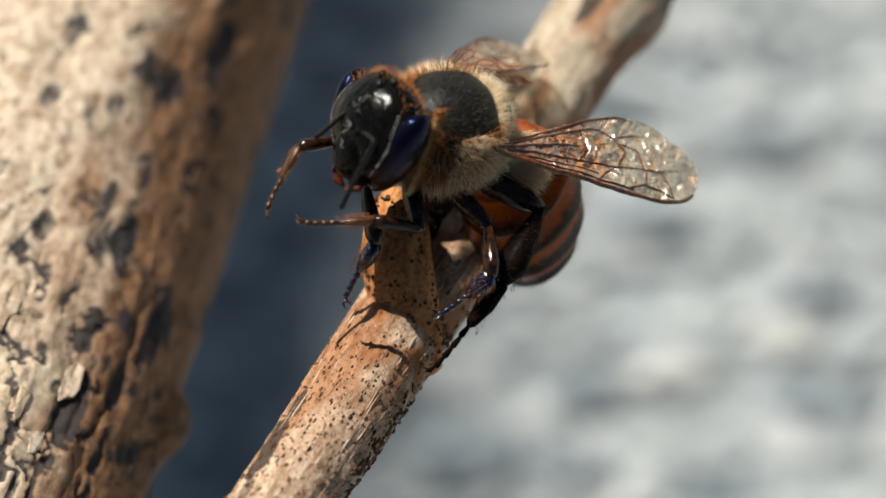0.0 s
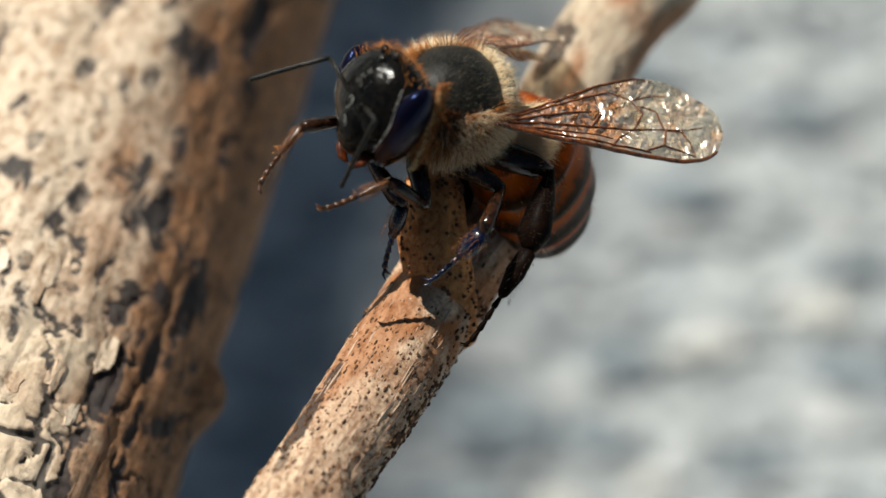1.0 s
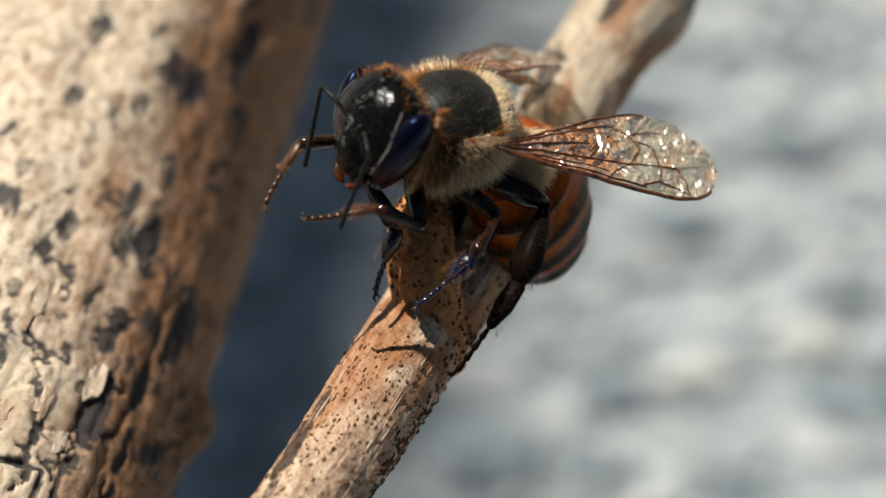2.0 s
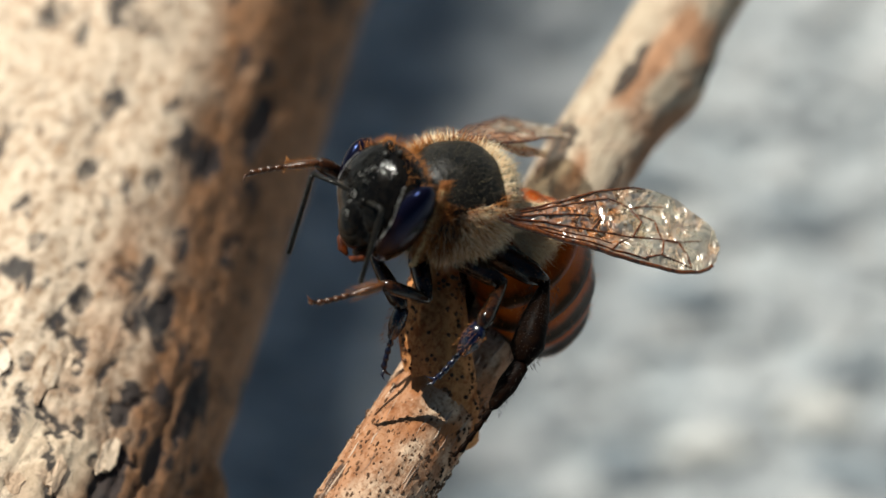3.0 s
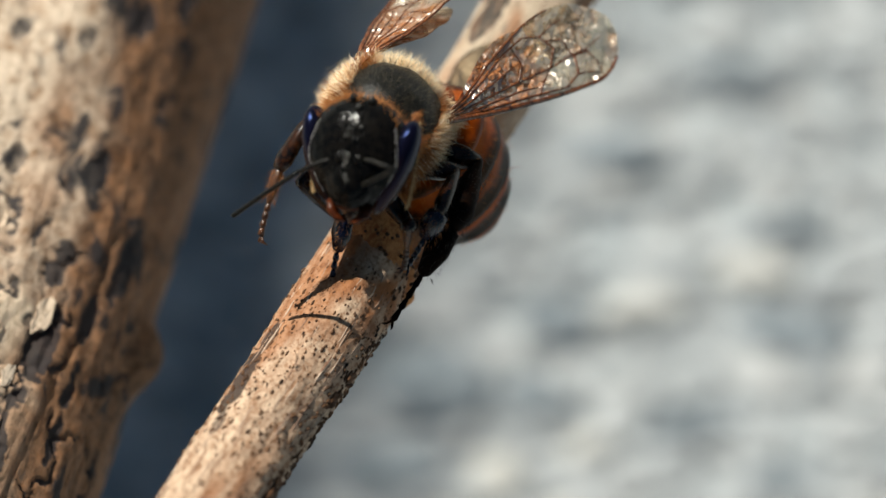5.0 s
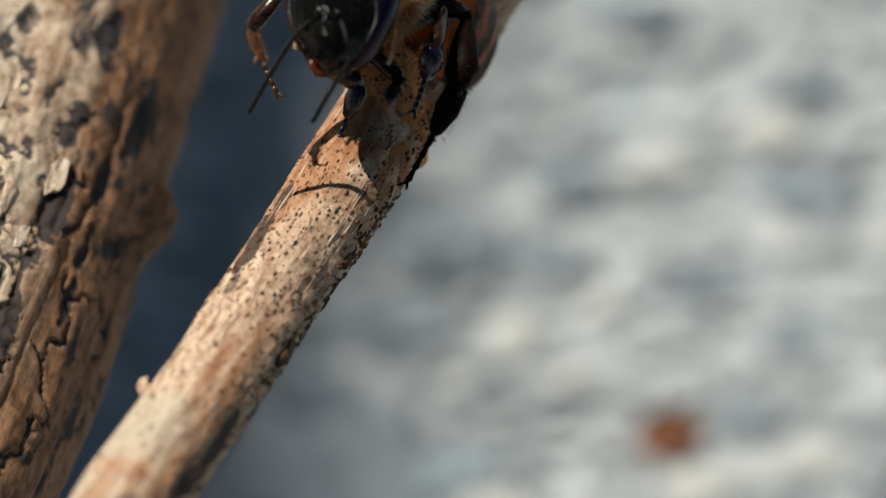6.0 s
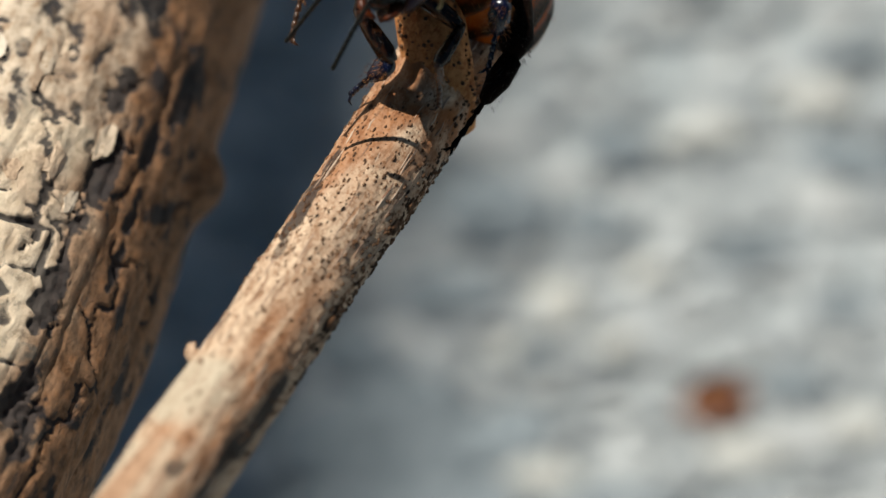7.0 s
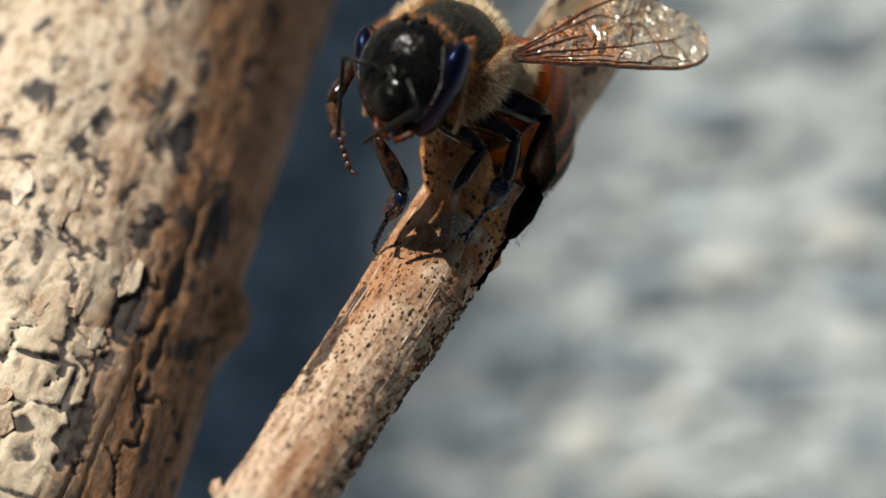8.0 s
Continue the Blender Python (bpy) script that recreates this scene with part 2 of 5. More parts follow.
def limb(path, radius, rows, sides, relief, seed, shed_shade, bumps=(), scars=(), bleached=(), dense=None, crack=None):
    """A woody limb swept along plan points (x, y, w), its skin pushed in and out by bark relief.
    bumps: (x, y, w, size, height) knots on the skin; scars: (x, y, w, half length, half width, depth) black gouges along the grain;
    bleached: (x, y, w, size) grey-white patches; dense: two plan points between which, on the upper side, the mesh is finest. Returns a shell in the limb's own space and its pose."""
    pts = [flat(*p) for p in path]
    cum = [0.0]
    for a, b in zip(pts, pts[1:]):
        cum.append(cum[-1] + (b - a).length)

    def at(t):
        for i in range(len(pts) - 1):
            if t <= cum[i + 1] or i == len(pts) - 2:
                k = (t - cum[i]) / (cum[i + 1] - cum[i])
                p0, p1, p2, p3 = pts[max(i - 1, 0)], pts[i], pts[i + 1], pts[min(i + 2, len(pts) - 1)]
                return 0.5 * (2 * p1 + (p2 - p0) * k + (2 * p0 - 5 * p1 + 4 * p2 - p3) * k * k + (3 * p1 - p0 - 3 * p2 + p3) * k * k * k)
    # the limb's own space: z runs along it
    axis = (pts[-1] - pts[0]).normalized()
    side = (Vector((1, 0, 0)) - axis * axis.x).normalized()
    own = Matrix((side, axis.cross(side), axis)).transposed()
    base = pts[0]
    knots = [(flat(x, y, w), size, high) for x, y, w, size, high in bumps]
    gouges = [(flat(x, y, w), hl, hw, deep) for x, y, w, hl, hw, deep in scars]
    patches = [(flat(x, y, w), size) for x, y, w, size in bleached]
    verts, faces, tags, black, white = [], [], [], [], []
    def where(x, y, w):
        """How far along the limb a plan point lies."""
        p = flat(x, y, w)
        return min((k * cum[-1] / 400 for k in range(401)), key=lambda t: (at(t) - p).length)
    ts = [cum[-1] * i / rows for i in range(rows + 1)]
    gs = [2 * math.pi * j / sides for j in range(sides)]
    if dense:
        t0, t1 = where(*dense[0]), where(*dense[1])
        few, many = rows // 5, rows - rows // 5
        lo = max(2, round(few * t0 / (cum[-1] - t1 + t0)))
        ts = [t0 * i / lo for i in range(lo)] + [t0 + (t1 - t0) * i / many for i in range(many)] + [t1 + (cum[-1] - t1) * i / (few - lo) for i in range(few - lo + 1)]
        front = sides * 5 // 6
        gs = [-math.pi - 0.12 + (math.pi + 0.24) * j / front for j in range(front)] + [0.12 + (math.pi - 0.24) * j / (sides - front) for j in range(sides - front)]
    rows = len(ts) - 1
    for t in ts:
        c = at(t)
        d = (at(min(t + 0.3, cum[-1])) - at(max(t - 0.3, 0))).normalized()
        a = (Vector((1, 0, 0)) - d * d.x).normalized()
        b = d.cross(a)
        r0 = radius(t / cum[-1]) * (1 - SLIM * c.z / REACH)
        for g in gs:
            way = a * math.cos(g) + b * math.sin(g)
            q = Vector((math.cos(g) * r0, math.sin(g) * r0, t))
            r = r0 + relief(q, seed)
            split, craze = crack(q) if crack else (0.0, 0.0)
            p = c + way * (r - 0.14 * split - 0.04 * craze)
            for kc, size, high in knots:
                e = (p - kc).length / size
                if e < 1:
                    p = p + way * high * (1 - e * e) ** 2
            soot = max(0.85 * split, 0.5 * craze)
            for kc, hl, hw, deep in gouges:
                e = p - kc
                e.z = 0
                if abs(e.x) < hl + hw and abs(e.y) < hl + hw and way.z > -0.2:
                    run = e.dot(d) / Vector((d.x, d.y)).length
                    off = e - Vector((d.x, d.y, 0)).normalized() * run
                    k = (run / hl) ** 2 + (off.length / hw) ** 2
                    k += 0.8 * noise.noise(p * 1.1 + Vector((kc.x, kc.y, 0))) + 0.6 * noise.noise(p * 3.1)
                    if k < 1.3:
                        p = p - way * 0.3 * deep * smooth_step(1.1, 0.1, k)
                        soot = max(soot, smooth_step(1.3, 0.5, k) * min(0.85, 0.36 + 0.3 * max(hl, hw)))
            black.append(soot)
            tags.append(shed_shade(p, q))
            white.append((1 - tags[-1]) * max([0.92 * smooth_step(1.0, 0.55, (p - kc).length / size + 0.25 * noise.noise(p * 1.3)) for kc, size in patches], default=0.0))
            verts.append(own.inverted() @ (p - base))
    for i in range(rows):
        for j in range(sides):
            k = (j + 1) % sides
            faces.append((i * sides + j, i * sides + k, (i + 1) * sides + k, (i + 1) * sides + j))
    faces.append(tuple(range(sides - 1, -1, -1)))
    faces.append(tuple(rows * sides + j for j in range(sides)))
    s = Shell()
    s.add(verts, faces, tags)
    s.more = {"scar": black, "bleach": white}
    m = Matrix.Translation(lean(*base)) @ BASE @ own.to_4x4()
    
    def skin(t, g, out=0.0):
        """A point of the limb's own space on its skin, t along and g round it."""
        c = at(t)
        d = (at(min(t + 0.3, cum[-1])) - at(max(t - 0.3, 0))).normalized()
        a = (Vector((1, 0, 0)) - d * d.x).normalized()
        way = a * math.cos(g) - d.cross(a) * math.sin(g)
        r0 = radius(t / cum[-1]) * (1 - SLIM * c.z / REACH)
        q = Vector((math.cos(g) * r0, -math.sin(g) * r0, t))
        inv = own.inverted()
        return inv @ (c + way * (r0 + relief(q, seed) + out) - base), inv @ way, inv @ d

    return s, m, skin, where


def branch_relief(q, seed):
    n = noise.noise
    ridge = n(Vector((q.x * 0.5, q.y * 0.5, q.z * 0.10)) + seed)
    plate = n(Vector((q.x * 1.1, q.y * 1.1, q.z * 0.35)) + seed * 2)
    fine = n(Vector((q.x * 3.2, q.y * 3.2, q.z * 1.6)) + seed)
    crack = -0.11 * max(0.0, 1 - abs(n(Vector((q.x * 0.95, q.y * 0.95, q.z * 0.07)) + seed * 3)) * 10)
    return 0.30 * ridge + 0.10 * plate + 0.04 * fine + 0.7 * crack * (0.12 + 0.88 * smooth_step(CRACK_TOP + 2, CRACK_TOP - 12, q.z))


def branch_crack(q):
    """How deep the bark has split here: the seams between its plates, wide low down and faint higher up."""
    if q.y > 2:
        return 0.0, 0.0
    low = smooth_step(CRACK_TOP, CRACK_TOP - 14, q.z + 2.5 * noise.noise(q * 0.3))
    warp = noise.noise_vector(q * 0.6) * 0.26 + noise.noise_vector(q * 2.2) * 0.10 + noise.noise_vector(q * 5.0) * 0.04
    far, _ = noise.voronoi(Vector((q.x * 0.42, q.y * 0.42, q.z * 0.24)) + warp)
    seam = smooth_step(0.10 + 0.06 * noise.noise(q * 0.9), 0.012, far[1] - far[0]) * smooth_step(-0.05, 0.25, noise.noise(q * 0.45 + Vector((5, 1, 2))) + 0.4 * low - 0.15)
    near, _ = noise.voronoi(Vector((q.x * 1.25, q.y * 1.25, q.z * 0.62)) + warp * 1.8)
    small = smooth_step(0.10, 0.02, near[1] - near[0]) * smooth_step(0.0, 0.25, noise.noise(q * 0.5) + 0.3 * low - 0.2)
    return 0.85 * seam * low, 0.22 * small * low


CRACK_TOP = 62.0


def twig_relief(q, seed):
    n = noise.noise
    return 0.10 * n(Vector((q.x * 0.9, q.y * 0.9, q.z * 0.25)) + seed) + 0.05 * n(Vector((q.x * 2.4, q.y * 2.4, q.z * 1.1)) + seed) \
        + 0.02 * n(Vector((q.x * 7, q.y * 7, q.z * 4)) + seed)


BRANCH_SKIN = bark("branch_bark", (0.57, 0.455, 0.345), (0.25, 0.14, 0.07), (0.022, 0.022, 0.026), 0.7, (1, 1, 0.6), streak=0.5, cover=0.55, mottle=1.5, relief=0.14, worn=1.2, speck=0.55, bare_shade=((0.062, 0.021, 0.004), (0.30, 0.103, 0.018)))
TWIG_SKIN = bark("twig_bark", (0.53, 0.38, 0.265), (0.21, 0.095, 0.042), (0.03, 0.024, 0.022), 1.3, (1, 1, 0.30), streak=0.85, cover=0.63, relief=0.12, worn=0.66)


def build_branch():
    path = [(-1400, 3000, 22.0), (-780, 2100, 13.0), (-262, 1250, 0.2), (-20, 700, -9.6), (190, 80, -20.4), (500, -600, -32), (1200, -1300, -46), (1950, -1900, -64), (2400, -2500, -150)]
    # brown right flank: stripped bark plus that side's shade put into colour
    s, m, skin, where = limb(path, lambda k: 7.3, 560, 270, branch_relief, Vector((3.1, 7.7, 1.3)),
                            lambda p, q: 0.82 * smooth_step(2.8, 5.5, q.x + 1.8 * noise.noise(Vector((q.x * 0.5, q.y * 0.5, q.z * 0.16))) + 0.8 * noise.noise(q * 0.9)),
                            [(368, 705, -9.7, 1.9, 0.8), (205, 1000, -4.4, 0.8, 0.5)],
                            [(35, 768, 0, 0.13, 1.1, 0.4), (-30, 837, 1, 0.12, 0.6, 0.3), (42, 853, 1, 0.12, 0.55, 0.3), (81, 827, 0, 0.85, 0.17, 0.4), (3, 932, 2, 0.4, 0.4, 0.3), (9, 585, 0, 0.45, 0.22, 0.2), (107, 513, 0, 0.14, 0.3, 0.2),
                             (114, 572, 0, 0.3, 0.12, 0.2), (101, 716, 0, 0.1, 0.4, 0.2), (48, 1147, 3, 1.0, 0.5, 0.5), (-10, 1010, 3, 0.12, 0.7, 0.3), (120, 800, 0, 0.9, 0.16, 0.3), (230, 760, -2, 1.2, 0.2, 0.3), (200, 860, -1, 1.0, 0.18, 0.3), (165, 705, 0, 1.9, 0.5, 0.6), (195, 545, 0, 0.9, 0.35, 0.3), (245, 375, 0, 0.9, 0.45, 0.3), (105, 345, 0, 0.55, 0.35, 0.25),
                             (100, 95, 0, 0.5, 0.4, 0.25), (345, 90, -5, 0.9, 0.35, 0.3), (385, 240, -6, 0.5, 0.35, 0.3), (240, 125, -4, 0.5, 0.35, 0.2),
                             (15, 240, 0, 0.5, 0.35, 0.2), (145, 640, 0, 0.25, 0.25, 0.2), (255, 640, -2, 0.9, 0.25, 0.3), (320, 560, -5, 1.3, 0.3, 0.3),
                             (80, 905, 2, 1.3, 0.5, 0.5), (20, 460, 0, 0.4, 0.3, 0.2), (30, 1080, 3, 1.2, 0.5, 0.5), (430, 30, -8, 1.5, 0.4, 0.3)],
                            [(90, 760, -1, 2.6), (-90, 760, 0, 3.4), (-40, 900, 1, 4.0), (60, 860, 1, 3.2), (-60, 1060, 5, 4.0), (40, 1010, 4, 2.8), (120, 640, -2, 2.6), (40, 800, 0, 3.2), (250, 500, -2, 1.2), (90, 560, 0, 1.8), (60, 200, 0, 1.5)],
                            dense=((-300, 1330, -2), (330, -330, -16)), crack=branch_crack)
    ob = thing("branch", s, BRANCH_SKIN, "thick weathered branch with flaking pale bark and dark cracks", "branch", attr="shed_shade")
    ob.matrix_world = m
    return ob, skin, where


def twig_tan_shade(p, q):
    """Where the twig's grey skin is gone and its tan wood shows: by the stub, in flecks, and in a long streak low down.
    Also paints the bee's shade by the stub and the upper right flank's shade.
    """
    n = noise.noise
    fleck = 0.7 * smooth_step(0.15, 0.5, n(Vector((q.x * 0.5, q.y * 0.5, q.z * 0.12 + 3.3))))
    # reddish zone under the bee: tan wood and the bee's warm shade painted in
    stub_tan_shade = 0.95 * math.exp(-((p.y + 1.4 + 0.6 * q.x) / 2.8) ** 2) * smooth_step(-0.45, 0.10, n(q * 1.1))
    x = q.x + 0.16 * n(Vector((q.z * 0.35, 2.0, 0.0)))
    strip = smooth_step(0.05, 0.35, x) * (1 - 0.75 * smooth_step(0.22, 0.0, abs(x - 0.78))) * smooth_step(1.66, 1.2, x)
    # right flank higher up: browner, part stripped bark, part painted shade
    upper = 0.8 * smooth_step(4.0, 6.5, p.y) * smooth_step(-0.35, 0.3, q.x + 0.3 * n(Vector((q.z * 0.3, 5.0, 1.0)))) * smooth_step(-0.4, 0.2, n(Vector((q.x, q.y, q.z * 0.4))))
    return max(fleck, stub_tan_shade, upper, 0.65 * strip * smooth_step(-6.5, -9.0, p.y) * smooth_step(-0.6, 0.1, n(Vector((q.x * 2, q.y, q.z * 0.3)))))


def build_twig():
    path = [(-700, 2350, 29.0), (-350, 2080, 25.0), (-30, 1720, 18.6), (248, 1307, 11.4), (495, 946, 4.6), (733, 585, -1.8), (893, 345, -6.2), (1053, 92, -11.0), (1262, -240, -17.6), (1600, -800, -30), (1900, -1300, -50), (2100, -1800, -140)]
    s, m, skin, where = limb(path, lambda k: 1.68 + 0.05 * math.sin(k * 70), 760, 110, twig_relief, Vector((9.2, 1.4, 5.5)),
                            twig_tan_shade,
                            [(770, 470, -1.0, 1.6, 0.5), (1255, -30, -13.0, 3.2, 0.5)],
                            [(985, 80, -5.2, 1.5, 0.42, 0.3), (1022, 225, -5.0, 1.0, 0.4, 0.25), (1290, -65, -8, 1.2, 0.5, 0.3), (1010, 40, -5.5, 0.4, 0.3, 0.1),
                             (1120, -60, -7, 1.4, 0.3, 0.1), (330, 1180, 7.0, 0.35, 0.3, 0.1), (548, 1035, 3.5, 0.5, 0.22, 0.1), (538, 748, 1.5, 1.3, 0.22, 0.08), (590, 668, 0.5, 0.7, 0.16, 0.06), (500, 815, 2.5, 0.5, 0.16, 0.06), (470, 1100, 5, 1.6, 0.2, 0.08), (400, 1180, 6, 1.8, 0.22, 0.08)],
                            [(925, 205, -7.0, 2.4), (1000, 110, -9.0, 2.8), (1090, -20, -11.2, 3.6), (1190, -150, -13.6, 4.0), (330, 1060, 9, 2.2), (230, 1200, 12, 2.2)],
                            dense=((100, 1550, 9), (1330, -350, -12)))
    ob = thing("twig", s, TWIG_SKIN, "thin dry tan twig speckled with dark pores", "twig", attr="shed_shade")
    ob.matrix_world = m
    return ob, skin, where


BRANCH, BRANCH_SKIN_AT, BRANCH_WHERE = build_branch()
TWIG, TWIG_SKIN_AT, TWIG_WHERE = build_twig()


def build_shade_limb():
    """An unseen stout limb, added out of view to shade the ground: it rises well behind the twigs and leans over them
    towards the sun; its soft shade lies along the ground between branch and twig."""
    far, near = ground_spot(615, -100) / MM, ground_spot(310, 1000) / MM
    run = (far - near).normalized()
    base = far + run * 1700
    lift = SUN * 1.05 - run
    pts = []
    for i in range(41):
        k = i / 40
        sway = Vector((math.sin(k * 9.0), math.cos(k * 7.0), 0)) * 1.2 * k
        pts.append(base + lift * (2180 * k - 25) + sway)
    s = Shell().tube(pts, [11.9 - 0.7 * i / 40 + 0.3 * math.sin(i * 1.7) for i in range(41)], 40, wobble=0.05)
    thing("stem", s, BRANCH_SKIN, "stout weathered stem leaning over the twigs", "branch")


build_shade_limb()


# ---- small pieces of bark ----
def flake_material():
    m, tree, bsdf = nodes_of("bark_flake")
    info = tree.nodes.new("ShaderNodeObjectInfo")
    col = ramp(tree, info.outputs["Random"], [(0.0, (0.30, 0.17, 0.09)), (0.3, (0.50, 0.36, 0.25)), (0.75, (0.60, 0.48, 0.36)), (1.0, (0.68, 0.58, 0.47))])
    col = blend(tree, ramp(tree, noise_node(tree, 3.5), [(0.52, GREY(0)), (0.72, GREY(0.8))]), col, (0.20, 0.12, 0.07))
    link(tree, col, bsdf.inputs["Base Color"])
    bsdf.inputs["Roughness"].default_value = 0.8
    bump(tree, bsdf, noise_node(tree, 7.0), 0.7, 0.08)
    return m


def build_flakes():
    """Thin lifted plates of bark on the branch."""
    rnd = random.Random(41)
    mat = flake_material()
    t_low, t_high = BRANCH_WHERE(-330, 1380, -2), BRANCH_WHERE(20, 560, -9)
    for count in range(24):
        t = t_low + (t_high - t_low) * rnd.random() ** 1.2
        g = rnd.uniform(0.75, 2.2)
        long_, wide = rnd.uniform(0.4, 1.3), rnd.uniform(0.02, 0.05)
        rim, n = [], 11
        for k in range(n):
            b = 2 * math.pi * k / n
            r = rnd.uniform(0.62, 1.15)
            rim.append((t + math.cos(b) * long_ * r, g + math.sin(b) * wide * r))
        lift = rnd.uniform(0, 6.28)
        verts = [BRANCH_SKIN_AT(a, b, -0.2)[0] for a, b in rim]
        verts += [BRANCH_SKIN_AT(a, b, 0.02 + 0.05 * max(0, math.cos(2 * math.pi * k / n - lift)))[0] for k, (a, b) in enumerate(rim)]
        inner = [(t + (a - t) * 0.55, g + (b - g) * 0.55) for a, b in rim]
        verts += [BRANCH_SKIN_AT(a, b, 0.025)[0] for a, b in inner]
        verts.append(BRANCH_SKIN_AT(t, g, 0.025)[0])
        faces = [(k, (k + 1) % n, n + (k + 1) % n, n + k) for k in range(n)] + [(n + k, n + (k + 1) % n, 2 * n + (k + 1) % n, 2 * n + k) for k in range(n)]
        faces += [(2 * n + k, 2 * n + (k + 1) % n, 3 * n) for k in range(n)]
        part("bark_flake", Shell().add(verts, faces), mat, BRANCH, smooth=False)


def build_pores():
    """Dark raised pores and pale ridges on the twig."""
    rnd = random.Random(17)
    dark = chitin("pore_bark", (0.028, 0.015, 0.009), (0.17, 0.080, 0.038), 0.7, scale=1.2, gloss=0.2)
    t0, t1 = TWIG_WHERE(150, 1500, 9), TWIG_WHERE(1250, -220, -10)
    mid = TWIG_WHERE(610, 790, 1)
    s = Shell()
    k = 0
    while k < 2400:
        t = rnd.uniform(t0, t1)
        dense = 0.12 + 0.88 * math.exp(-((t - mid) / 5.5) ** 2)
        if rnd.random() > dense:
            continue
        k += 1
        g = rnd.uniform(-0.5, math.pi + 0.5)
        p, way, d = TWIG_SKIN_AT(t, g)
        size = rnd.choice((0.018, 0.022, 0.028, 0.033, 0.042, 0.058))
        turn = Matrix((d, way.cross(d), way)).transposed()
        s.ball(p, (size * rnd.uniform(1.0, 2.6), size * rnd.uniform(0.7, 1.1), size * rnd.uniform(0.5, 1.0)), 4, 6, turn=turn)
    for k in range(520):
        t, g = rnd.gauss(mid, 4.5), rnd.choice((0.0, math.pi)) + rnd.gauss(0, 0.24)
        p, way, d = TWIG_SKIN_AT(t, g)
        size = rnd.uniform(0.035, 0.075)
        turn = Matrix((d, way.cross(d), way)).transposed()
        s.ball(p, (size * rnd.uniform(1.2, 2.4), size * rnd.uniform(0.8, 1.2), size * rnd.uniform(0.8, 1.4)), 5, 7, turn=turn)
    part("pore_speckle", s, dark, TWIG, "dark raised pores")
    tagged(TWIG.children[-1], kind="stuff")
    r = Shell()
    for k in range(300):
        t, g = rnd.uniform(t0, t1), rnd.uniform(-0.3, math.pi + 0.3)
        run = rnd.uniform(0.5, 2.6)
        pts = [TWIG_SKIN_AT(t + run * i / 5, g + 0.012 * math.sin(i * 1.3 + k), -0.012)[0] for i in range(6)]
        w = rnd.uniform(0.02, 0.05)
        r.tube(pts, [w * f for f in (0.2, 0.8, 1.0, 0.9, 0.7, 0.2)], 5)
    fibre = fur("twig_fibre", (0.16, 0.07, 0.035), (0.52, 0.39, 0.29), 0.8)
    tagged(part("bark_fibre", r, fibre, TWIG, "pale lifted bark fibres"), kind="stuff")
    own = TWIG.matrix_world.inverted()
    line = [(812, 610, -2.4), (795, 550, -2.0), (778, 495, -1.7), (767, 440, -1.6), (764, 400, -1.6), (764, 365, -1.7), (768, 330, -1.9), (774, 300, -2.1), (777, 288, -2.2)]
    pts = [own @ spot(*p) / MM for p in line]
    stub = Shell().tube(pts, [0.6, 0.95, 1.15, 1.18, 1.14, 1.08, 0.95, 0.7, 0.3], 48, wobble=0.16)
    # orange bark colour stands in for warm light bounced up under the bee
    grey = bark("stub_bark_warm_light", (0.48, 0.21, 0.075), (0.24, 0.066, 0.014), (0.03, 0.026, 0.024), 2.2, (1, 1, 0.6), streak=0.8, cover=0.64, relief=0.10, mottle=4.5)
    side_shoot = part("stub", stub, grey, TWIG, "grey pitted stub of a side shoot")
    pits = Shell()
    for k in range(420):
        a, f = rnd.uniform(0, 6.28), rnd.uniform(0.4, 6.4)
        i = int(f)
        c0 = pts[i].lerp(pts[i + 1], f - i)
        d = (pts[i + 1] - pts[i]).normalized()
        e1 = d.orthogonal().normalized()
        way = e1 * math.cos(a) + d.cross(e1) * math.sin(a)
        size = rnd.uniform(0.04, 0.10)
        pits.ball(c0 + way * (1.12 - 0.06 * max(0, f - 3.5)), (size, size, size * 0.8), 4, 6)
    tagged(part("pore_speckle", pits, dark, side_shoot, "dark raised pores"), kind="stuff")
    b = Shell()
    t = TWIG_WHERE(396, 1057, 6.5)
    p, way, d = TWIG_SKIN_AT(t, math.pi - 0.15)
    b.tube([p - way * 0.2, p + way * 0.1 + d * 0.08, p + way * 0.3 + d * 0.25, p + way * 0.38 + d * 0.5, p + way * 0.34 + d * 0.7], [0.28, 0.30, 0.25, 0.17, 0.04], 12, 0.7, wobble=0.3)
    part("bud", b, TWIG_SKIN, TWIG, "small dry side bud")
    for x, y, w, size in ((702, 838, 1, 0.20), (560, 1035, 3, 0.24), (585, 1010, 3, 0.16), (735, 790, 0, 0.14)):
        n = Shell()
        p, way, d = TWIG_SKIN_AT(TWIG_WHERE(x - 60, y - 38, w), 0.12)
        seed = Vector((x * 0.1, y * 0.1, 0))
        n.ball(p, (size * 0.7, size * 0.8, size * 2.0), 10, 12, lambda q: 1 + 0.6 * noise.noise(q * 1.7 + seed))
        part("wart", n, dark, TWIG, "dark bark wart")


